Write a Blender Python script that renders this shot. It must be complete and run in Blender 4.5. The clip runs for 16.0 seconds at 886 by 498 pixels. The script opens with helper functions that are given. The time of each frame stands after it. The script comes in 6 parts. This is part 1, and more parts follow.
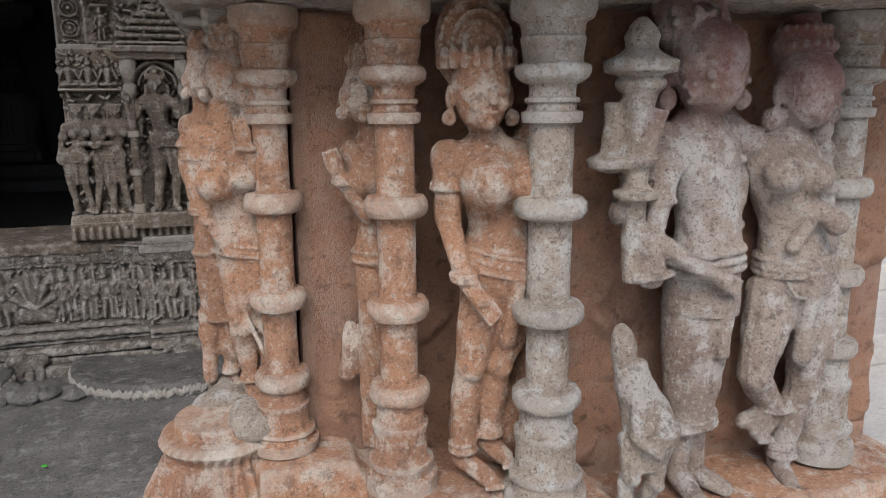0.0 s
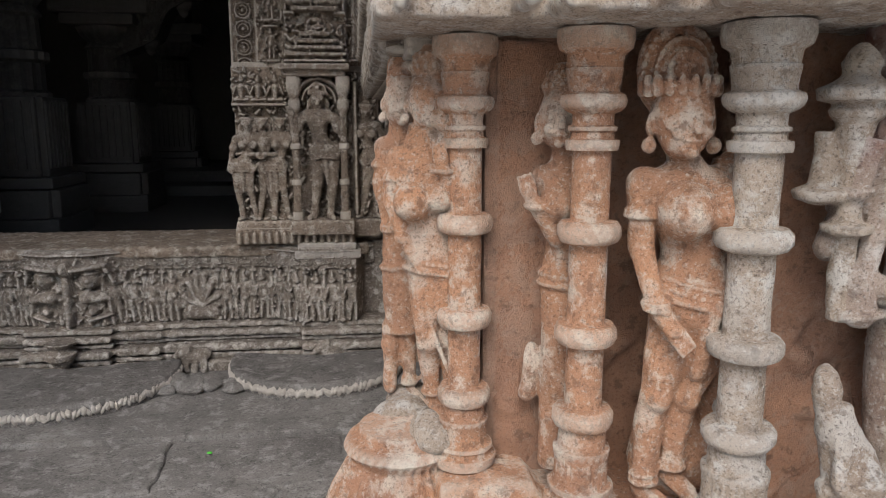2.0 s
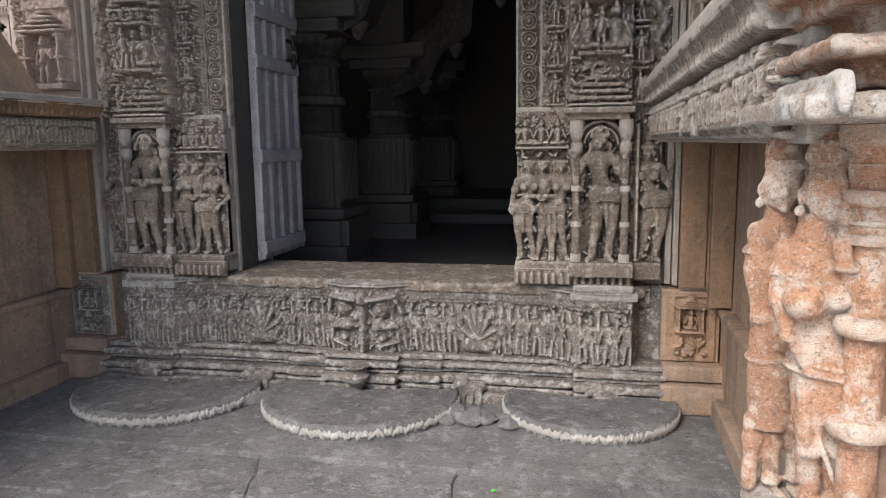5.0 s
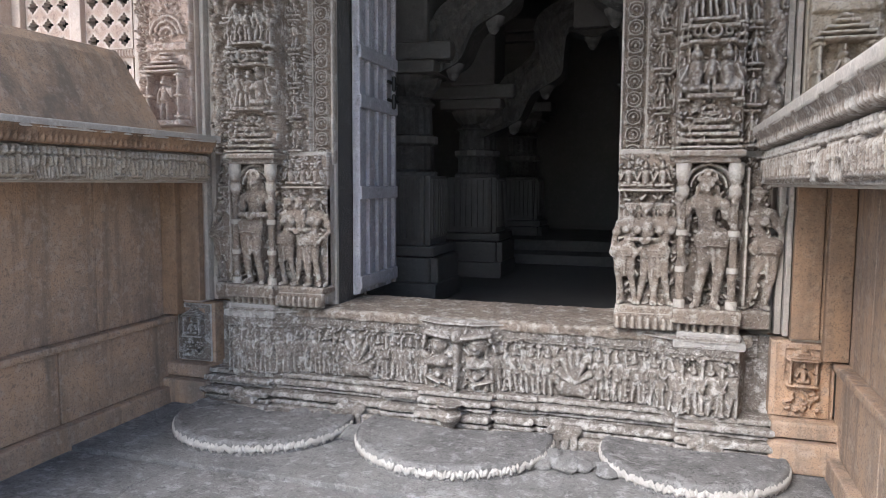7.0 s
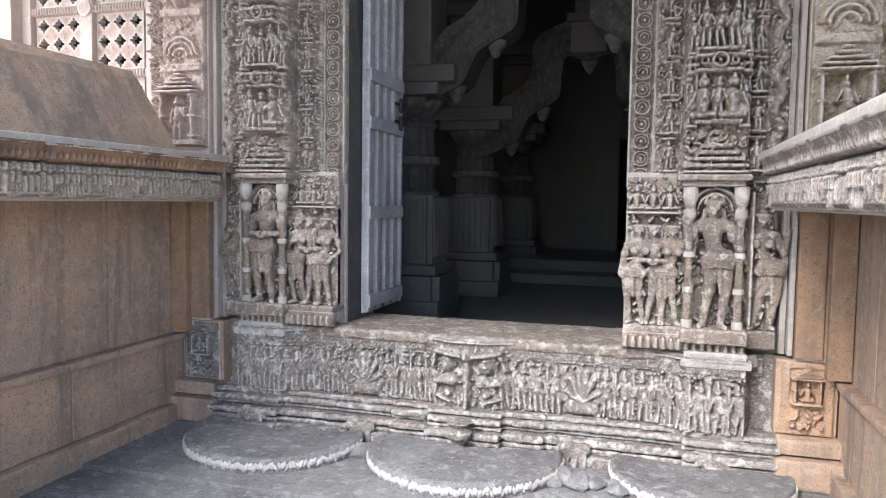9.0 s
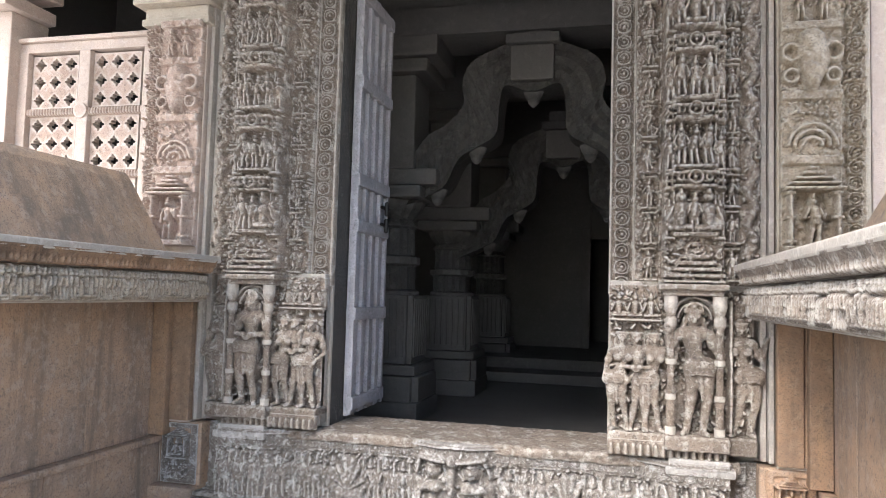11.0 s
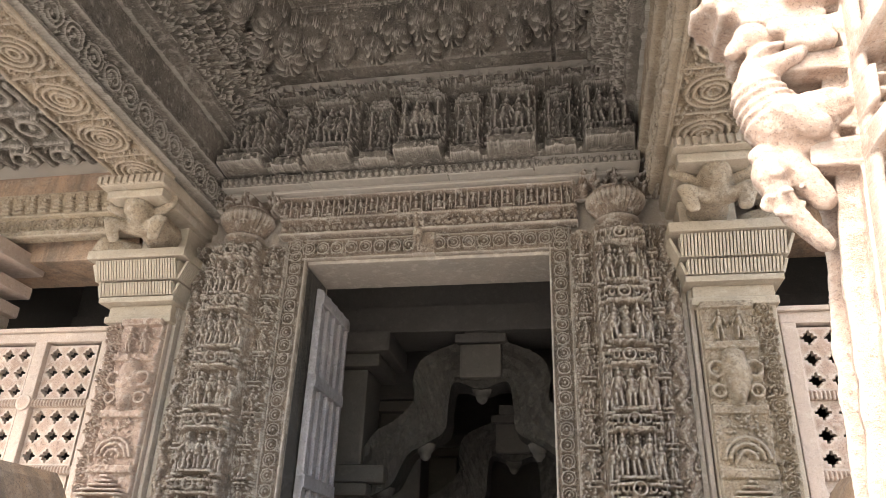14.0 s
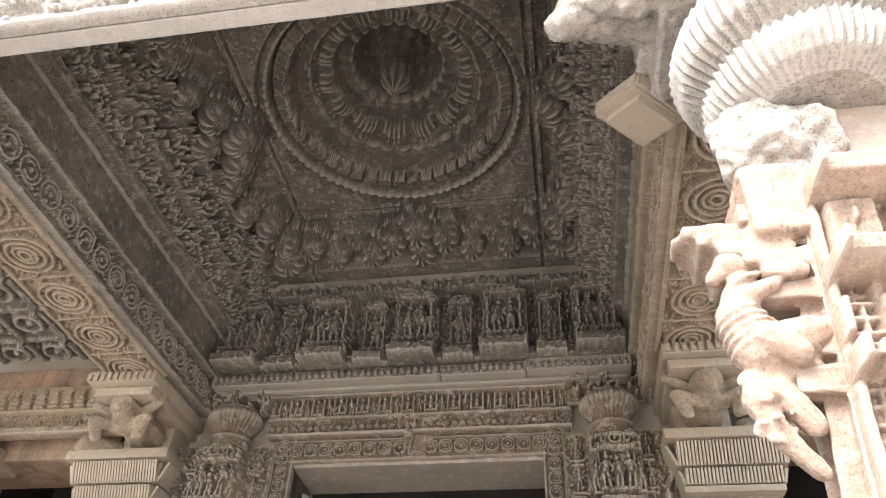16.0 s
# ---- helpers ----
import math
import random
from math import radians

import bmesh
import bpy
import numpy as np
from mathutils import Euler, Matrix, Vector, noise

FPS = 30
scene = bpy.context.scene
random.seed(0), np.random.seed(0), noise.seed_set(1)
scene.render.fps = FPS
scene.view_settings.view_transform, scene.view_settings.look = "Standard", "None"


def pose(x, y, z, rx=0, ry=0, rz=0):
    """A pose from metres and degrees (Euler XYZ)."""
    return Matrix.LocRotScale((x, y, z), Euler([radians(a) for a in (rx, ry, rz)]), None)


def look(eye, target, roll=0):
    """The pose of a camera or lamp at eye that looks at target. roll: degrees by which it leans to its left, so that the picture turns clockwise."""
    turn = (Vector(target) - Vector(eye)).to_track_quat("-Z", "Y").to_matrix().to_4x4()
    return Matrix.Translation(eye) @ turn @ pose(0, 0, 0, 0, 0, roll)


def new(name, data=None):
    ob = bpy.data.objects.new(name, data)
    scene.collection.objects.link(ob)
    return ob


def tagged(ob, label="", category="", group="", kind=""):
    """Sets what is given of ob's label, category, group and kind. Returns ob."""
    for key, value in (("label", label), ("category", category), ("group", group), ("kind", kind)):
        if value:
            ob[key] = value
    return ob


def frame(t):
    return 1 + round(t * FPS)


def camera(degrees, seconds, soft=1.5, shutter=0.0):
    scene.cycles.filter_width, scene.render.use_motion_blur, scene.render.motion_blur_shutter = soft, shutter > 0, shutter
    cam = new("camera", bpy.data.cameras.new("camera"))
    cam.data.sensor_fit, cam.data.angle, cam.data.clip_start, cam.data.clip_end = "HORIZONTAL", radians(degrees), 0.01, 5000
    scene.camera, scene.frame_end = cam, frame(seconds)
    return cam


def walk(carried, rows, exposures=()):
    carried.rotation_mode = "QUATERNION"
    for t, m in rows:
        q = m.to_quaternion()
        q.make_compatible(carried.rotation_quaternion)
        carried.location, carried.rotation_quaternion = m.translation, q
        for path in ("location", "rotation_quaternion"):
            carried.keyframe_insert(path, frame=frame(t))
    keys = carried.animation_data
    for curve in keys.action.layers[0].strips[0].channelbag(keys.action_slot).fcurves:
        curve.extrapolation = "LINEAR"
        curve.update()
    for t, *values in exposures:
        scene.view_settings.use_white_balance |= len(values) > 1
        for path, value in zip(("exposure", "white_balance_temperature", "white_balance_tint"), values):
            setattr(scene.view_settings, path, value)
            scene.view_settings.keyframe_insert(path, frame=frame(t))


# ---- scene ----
cam = camera(63.3, 16.0, soft=0.8)

PATH = [
    (0, (1.034, -2.612, 0.827), (1.599, -0.733, 0.44), -0.5),
    (0.5, (1.019, -2.61, 0.833), (1.513, -0.709, 0.454), -0.5),
    (1, (1.001, -2.61, 0.837), (1.41, -0.687, 0.47), -0.4),
    (1.5, (0.986, -2.608, 0.838), (1.31, -0.668, 0.479), -0.2),
    (2, (0.968, -2.607, 0.841), (1.2, -0.653, 0.486), -0.0),
    (2.5, (0.952, -2.604, 0.847), (1.099, -0.641, 0.492), -0.3),
    (3, (0.936, -2.605, 0.851), (0.983, -0.636, 0.508), -0.4),
    (3.5, (0.921, -2.606, 0.86), (0.861, -0.635, 0.526), -0.7),
    (4, (0.896, -2.605, 0.875), (0.71, -0.64, 0.552), -1.0),
    (4.5, (0.859, -2.608, 0.893), (0.561, -0.654, 0.584), -0.8),
    (5, (0.823, -2.603, 0.911), (0.415, -0.667, 0.619), -0.8),
    (5.2, (0.814, -2.598, 0.914), (0.367, -0.669, 0.632), -0.8),
    (7.5, (0.712, -2.636, 0.908), (0.107, -0.742, 0.741), 0.5),
    (8, (0.696, -2.648, 0.902), (0.096, -0.747, 0.742), 0.6),
    (10.3, (0.593, -2.753, 0.954), (0.094, -0.816, 0.952), 1.2),
    (10.5, (0.59, -2.756, 0.956), (0.098, -0.817, 0.989), 1.3),
    (11, (0.591, -2.761, 0.964), (0.112, -0.823, 1.088), 1.6),
    (11.5, (0.595, -2.769, 0.974), (0.126, -0.837, 1.192), 1.8),
    (12, (0.599, -2.786, 0.989), (0.148, -0.865, 1.321), 1.7),
    (12.5, (0.603, -2.807, 0.996), (0.179, -0.907, 1.453), 1.7),
    (13, (0.612, -2.822, 1.003), (0.221, -0.956, 1.605), 1.5),
    (13.5, (0.621, -2.833, 1.03), (0.256, -1.005, 1.754), 1.7),
    (14, (0.628, -2.851, 1.043), (0.288, -1.079, 1.905), 2.1),
    (14.5, (0.628, -2.869, 1.05), (0.308, -1.16, 2.038), 2.3),
    (15, (0.628, -2.881, 1.057), (0.326, -1.251, 2.175), 2.4),
    (15.5, (0.634, -2.883, 1.069), (0.339, -1.326, 2.288), 2.6),
    (16, (0.626, -2.899, 1.061), (0.343, -1.41, 2.366), 2.8),
]
walk(cam, [(t, look(eye, target, roll)) for t, eye, target, roll in PATH],
     exposures=[(0, 0.58, 6300, 10), (2, 0.84, 6600, 10), (3.5, 1.16, 6500, 10), (5, 1.58, 6400, 10), (8, 2.48, 5900, 10), (10.5, 2.68, 6100, 9), (12.5, 2.62, 6700, 9), (14.5, 2.5, 7200, 10), (16, 2.38, 7000, 10)])

# ---- light ----
world = bpy.data.worlds.new("sky")
scene.world = world
world.use_nodes = True
wn = world.node_tree.nodes
sky = wn.new("ShaderNodeTexSky")
sky.sky_type = 'NISHITA'
sky.sun_disc = False
sky.sun_elevation = radians(49)
sky.sun_rotation = radians(203)
sky.dust_density = 2.0
wn["Background"].inputs[1].default_value = 0.13
world.node_tree.links.new(sky.outputs[0], wn["Background"].inputs[0])
sun_data = bpy.data.lights.new("sun", 'SUN')
sun_data.energy = 2.5
sun_data.angle = radians(40)
sun_data.color = (1.0, 0.97, 0.94)
sun = new("sun", sun_data)
sun.matrix_world = look((-1.6, -5, 7.2), (0.5, 0, 0.9))


# ---- materials ----
def stone(name, base, dark, light, rough=0.85, scale=1.0, streak=0.0, crust=0.35, bump=0.35, wear=0.55, crack=0.0, pigment=None, speck=0.85, patch=0.0):
    """Weathered carved stone: broad tints, stains, pale crust and fine grain; wear also paints edge highlights."""
    m = bpy.data.materials.new(name)
    m.use_nodes = True
    nt = m.node_tree
    b = nt.nodes["Principled BSDF"]

    def tex(sc, detail, sx=1.0, sz=1.0, w=0.0):
        mp = nt.nodes.new("ShaderNodeMapping")
        mp.inputs["Scale"].default_value = (sx, sx, sz)
        mp.inputs["Location"].default_value = (w, w * 0.7, w * 1.3)
        nt.links.new(geo.outputs["Position"], mp.inputs[0])
        n = nt.nodes.new("ShaderNodeTexNoise")
        n.inputs["Scale"].default_value = sc * scale
        n.inputs["Detail"].default_value = detail
        n.inputs["Roughness"].default_value = 0.65
        nt.links.new(mp.outputs[0], n.inputs["Vector"])
        return n

    def ramp(src, lo, hi):
        r = nt.nodes.new("ShaderNodeMapRange")
        r.inputs["From Min"].default_value, r.inputs["From Max"].default_value = lo, hi
        nt.links.new(src, r.inputs["Value"])
        return r.outputs[0]

    def mix(fac, a, c, mul=1.0):
        x = nt.nodes.new("ShaderNodeMix")
        x.data_type = 'RGBA'
        if mul != 1.0:
            mm = nt.nodes.new("ShaderNodeMath")
            mm.operation = 'MULTIPLY'
            mm.inputs[1].default_value = mul
            nt.links.new(fac, mm.inputs[0])
            fac = mm.outputs[0]
        nt.links.new(fac, x.inputs["Factor"])
        for sock, v in ((x.inputs[6], a), (x.inputs[7], c)):
            if isinstance(v, tuple):
                sock.default_value = (*v, 1)
            else:
                nt.links.new(v, sock)
        return x.outputs[2]

    geo = nt.nodes.new("ShaderNodeNewGeometry")
    n1, n2, n3 = tex(4.5, 8), tex(24, 12, w=3.0), tex(210, 6, w=7.0)
    col = mix(ramp(n1.outputs["Fac"], 0.35, 0.68), base, dark)
    if streak:
        st = tex(5, 5, sx=1.6, sz=0.16, w=11.0)
        col = mix(ramp(st.outputs["Fac"], 0.48, 0.66), col, tuple(v * 0.45 for v in dark), streak)
        st2 = tex(6, 5, sx=1.3, sz=0.12, w=21.0)
        col = mix(ramp(st2.outputs["Fac"], 0.55, 0.72), col, (0.34, 0.19, 0.09), streak * 0.7)
    if patch:
        n7 = tex(9, 6, w=51.0)
        col = mix(ramp(n7.outputs["Fac"], 0.52, 0.60), col, light, patch)
        n8 = tex(7, 6, w=61.0)
        col = mix(ramp(n8.outputs["Fac"], 0.54, 0.64), col, tuple(v * 0.6 for v in base), patch)
    col = mix(ramp(n2.outputs["Fac"], 0.53, 0.62), col, light, crust)
    col = mix(ramp(n3.outputs["Fac"], 0.53, 0.66), col, tuple(v * 0.3 for v in dark), speck)
    n4 = tex(130, 8, w=15.0)
    col = mix(ramp(n4.outputs["Fac"], 0.55, 0.66), col, light, crust * 0.8)
    n6 = tex(520, 3, w=41.0)
    col = mix(ramp(n6.outputs["Fac"], 0.56, 0.72), col, tuple(v * 0.25 for v in dark), 0.45)
    col = mix(ramp(n6.outputs["Fac"], 0.42, 0.30), col, light, crust * 0.7)
    n5 = tex(48, 8, w=31.0)
    col = mix(ramp(n5.outputs["Fac"], 0.56, 0.64), col, tuple(v * 0.55 for v in dark), 0.6)
    if crack:
        vo = nt.nodes.new("ShaderNodeTexVoronoi")
        vo.feature = 'DISTANCE_TO_EDGE'
        vo.inputs["Scale"].default_value = crack
        wob = nt.nodes.new("ShaderNodeMixRGB")
        wob.blend_type = 'LINEAR_LIGHT'
        wob.inputs[0].default_value = 0.12
        nt.links.new(geo.outputs["Position"], wob.inputs[1])
        nt.links.new(n2.outputs["Color"], wob.inputs[2])
        nt.links.new(wob.outputs[0], vo.inputs["Vector"])
        col = mix(ramp(vo.outputs["Distance"], 0.012, 0.0), col, tuple(v * 0.35 for v in dark), 0.8)
    if pigment:
        sep = nt.nodes.new("ShaderNodeSeparateXYZ")
        nt.links.new(geo.outputs["Position"], sep.inputs[0])
        up = nt.nodes.new("ShaderNodeMath")
        up.operation = 'MULTIPLY'
        nt.links.new(ramp(sep.outputs[2], pigment - 0.03, pigment + 0.05), up.inputs[0])
        nt.links.new(ramp(n1.outputs["Fac"], 0.38, 0.58), up.inputs[1])
        col = mix(up.outputs[0], col, (0.24, 0.075, 0.065), 0.8)
    # Ridges paled by shape: edge wear plus highlight contrast painted into the colour.
    worn_highlight = ramp(geo.outputs["Pointiness"], 0.515, 0.58)
    col = mix(worn_highlight, col, light, wear)
    nt.links.new(col, b.inputs["Base Color"])
    b.inputs["Roughness"].default_value = rough
    b.inputs["Specular IOR Level"].default_value = 0.3
    bm1 = nt.nodes.new("ShaderNodeBump")
    bm1.inputs["Strength"].default_value = bump
    bm1.inputs["Distance"].default_value = 0.009
    add = nt.nodes.new("ShaderNodeMath")
    nt.links.new(n3.outputs["Fac"], add.inputs[0])
    nt.links.new(n2.outputs["Fac"], add.inputs[1])
    fine = nt.nodes.new("ShaderNodeMath")
    fine.operation = 'MULTIPLY_ADD'
    fine.inputs[1].default_value = 0.9
    nt.links.new(n6.outputs["Fac"], fine.inputs[0])
    nt.links.new(add.outputs[0], fine.inputs[2])
    nt.links.new(fine.outputs[0], bm1.inputs["Height"])
    nt.links.new(bm1.outputs[0], b.inputs["Normal"])
    return m


def plain(name, col, rough=0.6, metal=0.0):
    m = bpy.data.materials.new(name)
    m.use_nodes = True
    b = m.node_tree.nodes["Principled BSDF"]
    b.inputs["Base Color"].default_value = (*col, 1)
    b.inputs["Roughness"].default_value = rough
    b.inputs["Metallic"].default_value = metal
    return m


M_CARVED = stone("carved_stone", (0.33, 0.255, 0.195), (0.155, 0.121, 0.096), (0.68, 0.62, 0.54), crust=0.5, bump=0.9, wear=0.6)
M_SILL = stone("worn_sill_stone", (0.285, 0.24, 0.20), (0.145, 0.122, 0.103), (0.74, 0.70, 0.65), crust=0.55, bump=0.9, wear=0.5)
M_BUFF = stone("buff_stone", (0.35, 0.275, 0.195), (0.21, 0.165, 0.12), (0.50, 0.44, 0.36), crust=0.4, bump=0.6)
M_PINK = stone("pink_sandstone", (0.43, 0.31, 0.245), (0.29, 0.205, 0.16), (0.58, 0.50, 0.43), crust=0.4, bump=0.6, speck=0.5)
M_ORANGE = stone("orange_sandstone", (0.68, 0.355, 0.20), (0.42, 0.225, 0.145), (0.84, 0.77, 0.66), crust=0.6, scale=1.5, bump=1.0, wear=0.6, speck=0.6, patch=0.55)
M_RUST = stone("rust_sandstone", (0.54, 0.29, 0.18), (0.32, 0.18, 0.125), (0.50, 0.38, 0.30), crust=0.3, scale=1.3, bump=1.0, wear=0.3, speck=0.35)
M_STRIP = stone("rust_corner", (0.29, 0.165, 0.09), (0.16, 0.105, 0.07), (0.40, 0.29, 0.20), streak=0.8, crust=0.25, bump=0.5, wear=0.2)
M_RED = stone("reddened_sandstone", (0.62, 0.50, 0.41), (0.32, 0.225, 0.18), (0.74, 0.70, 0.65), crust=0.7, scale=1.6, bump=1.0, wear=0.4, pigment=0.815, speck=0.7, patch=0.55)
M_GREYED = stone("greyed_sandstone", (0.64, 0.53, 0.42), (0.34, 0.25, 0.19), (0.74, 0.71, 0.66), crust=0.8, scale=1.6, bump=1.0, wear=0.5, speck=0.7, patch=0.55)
M_WALL = stone("streaked_slab", (0.42, 0.255, 0.15), (0.20, 0.15, 0.115), (0.48, 0.38, 0.30), streak=0.85, crust=0.35, bump=0.5, wear=0.2)
# Strong wear here also paints relief contrast onto flatly lit ceiling carving.
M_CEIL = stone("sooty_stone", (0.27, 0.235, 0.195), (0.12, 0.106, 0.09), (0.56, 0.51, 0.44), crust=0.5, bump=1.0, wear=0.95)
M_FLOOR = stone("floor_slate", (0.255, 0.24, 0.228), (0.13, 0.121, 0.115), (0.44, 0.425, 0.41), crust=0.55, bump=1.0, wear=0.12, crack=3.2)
# Darkened well below the other stones: the hall's shade is put into colour.
M_SHADED = stone("shade_darkened_stone", (0.062, 0.058, 0.052), (0.034, 0.031, 0.028), (0.13, 0.12, 0.108), crust=0.3)
M_OUT = stone("pale_stone", (0.48, 0.435, 0.39), (0.33, 0.295, 0.26), (0.62, 0.59, 0.55), crust=0.4, bump=0.7)
M_DUST = stone("dusty_ground", (0.52, 0.485, 0.445), (0.40, 0.37, 0.335), (0.58, 0.55, 0.515), crust=0.3)
M_WOOD = stone("painted_wood", (0.32, 0.30, 0.31), (0.20, 0.185, 0.19), (0.50, 0.48, 0.49), crust=0.4, bump=0.4, wear=0.2)
M_IRON = plain("iron", (0.03, 0.028, 0.026), 0.6, 0.8)
M_LEAF = plain("leaf_green", (0.05, 0.35, 0.03), 0.5)


# ---- mesh helpers ----
def thing(name, label, category, at=(0, 0, 0), group="", kind=""):
    ob = new(name)
    ob.empty_display_size = 0.05
    ob.location = at
    return tagged(ob, label, category, group, kind)


def part(name, bm, material, parent=None, label="", smooth=False):
    me = bpy.data.meshes.new(name)
    bm.to_mesh(me)
    bm.free()
    me.materials.append(material)
    if smooth:
        me.shade_smooth()
    ob = new(name, me)
    if parent:
        ob.parent = parent
        ob.matrix_parent_inverse = Matrix.Translation(-Vector(parent.location))
    if label:
        ob["label"] = label
    return ob


def box(bm, x0, x1, y0, y1, z0, z1, bevel=0.004):
    r = bmesh.ops.create_cube(bm, size=1, matrix=Matrix.LocRotScale(((x0 + x1) / 2, (y0 + y1) / 2, (z0 + z1) / 2), None, (abs(x1 - x0), abs(y1 - y0), abs(z1 - z0))))
    if bevel:
        es = {e for v in r["verts"] for e in v.link_edges}
        bmesh.ops.bevel(bm, geom=list(es), offset=bevel, segments=2, affect='EDGES', profile=0.6)
    return bm


def boxes(*rows, bevel=0.004):
    bm = bmesh.new()
    for r in rows:
        box(bm, *r, bevel=bevel)
    return bm


def lathe(bm, prof, cx, cy, seg=24, ribs=0, amp=0.0, lo=0.0, hi=0.0, square=0.0, worn=0.0):
    """Turned shape from (radius, height) pairs; ribs flute the heights lo to hi."""
    rings = []
    for r, z in prof:
        ring = []
        for i in range(seg):
            a = 2 * math.pi * i / seg
            k = 1.0
            if ribs and lo <= z <= hi:
                k += amp * abs(math.sin(a * ribs / 2)) - amp
            if worn:
                k += worn * noise.noise(Vector((cx * 9 + math.cos(a) * 1.6, cy * 9 + math.sin(a) * 1.6, z * 55)))
            ring.append(bm.verts.new((cx + r * k * math.cos(a), cy + r * k * math.sin(a), z)))
        rings.append(ring)
    for a, b in zip(rings, rings[1:]):
        for i in range(seg):
            j = (i + 1) % seg
            bm.faces.new((a[i], a[j], b[j], b[i]))
    bm.faces.new(rings[0][::-1])
    bm.faces.new(rings[-1])
    return bm


def limb(bm, a, b, ra, rb, seg=10):
    """A tapered limb with round ends."""
    a, b = Vector(a), Vector(b)
    d = b - a
    n = d.length or 1e-4
    q = d.to_track_quat('Z', 'Y').to_matrix().to_4x4()
    m = Matrix.Translation(a) @ q
    prof = [(ra * math.sin(t), -ra * math.cos(t)) for t in (0.25, 0.7, 1.2)]
    prof += [(ra, 0), (rb, n)] + [(rb * math.sin(t), n + rb * math.cos(t)) for t in (1.2, 0.7, 0.25)]
    rings = [[bm.verts.new(m @ Vector((r * math.cos(2 * math.pi * i / seg), r * math.sin(2 * math.pi * i / seg), z))) for i in range(seg)] for r, z in prof]
    for p, s in zip(rings, rings[1:]):
        for i in range(seg):
            bm.faces.new((p[i], p[(i + 1) % seg], s[(i + 1) % seg], s[i]))
    bm.faces.new(rings[0][::-1])
    bm.faces.new(rings[-1])


def blob(bm, c, rx, ry, rz, turn=None, u=12, v=7):
    """A closed ellipsoid at c, built ring by ring."""
    c = Vector(c)
    rings = []
    for j in range(1, v):
        b = math.pi * j / v
        ring = []
        for i in range(u):
            a = 2 * math.pi * i / u
            p = Vector((rx * math.cos(a) * math.sin(b), ry * math.sin(a) * math.sin(b), rz * math.cos(b)))
            if turn:
                p.rotate(turn)
            ring.append(bm.verts.new(c + p))
        rings.append(ring)
    top, low = Vector((0, 0, rz)), Vector((0, 0, -rz))
    if turn:
        top.rotate(turn)
        low.rotate(turn)
    t, l = bm.verts.new(c + top), bm.verts.new(c + low)
    for i in range(u):
        k = (i + 1) % u
        bm.faces.new((t, rings[0][i], rings[0][k]))
        bm.faces.new((l, rings[-1][k], rings[-1][i]))
        for a, b in zip(rings, rings[1:]):
            bm.faces.new((a[i], b[i], b[k], a[k]))


def fuse(ob, voxel, grit=0.0):
    """Weld the lumps of a carving into one skin and roughen it like weathered stone."""
    r = ob.modifiers.new("weld", 'REMESH')
    r.mode, r.voxel_size, r.use_smooth_shade = 'VOXEL', voxel, True
    s = ob.modifiers.new("soften", 'SMOOTH')
    s.factor, s.iterations = 0.5, 1
    if grit:
        t = bpy.data.textures.new("grit", 'CLOUDS')
        t.noise_scale = 0.02
        d = ob.modifiers.new("grit", 'DISPLACE')
        d.texture, d.strength, d.texture_coords = t, grit, 'LOCAL'
    return ob


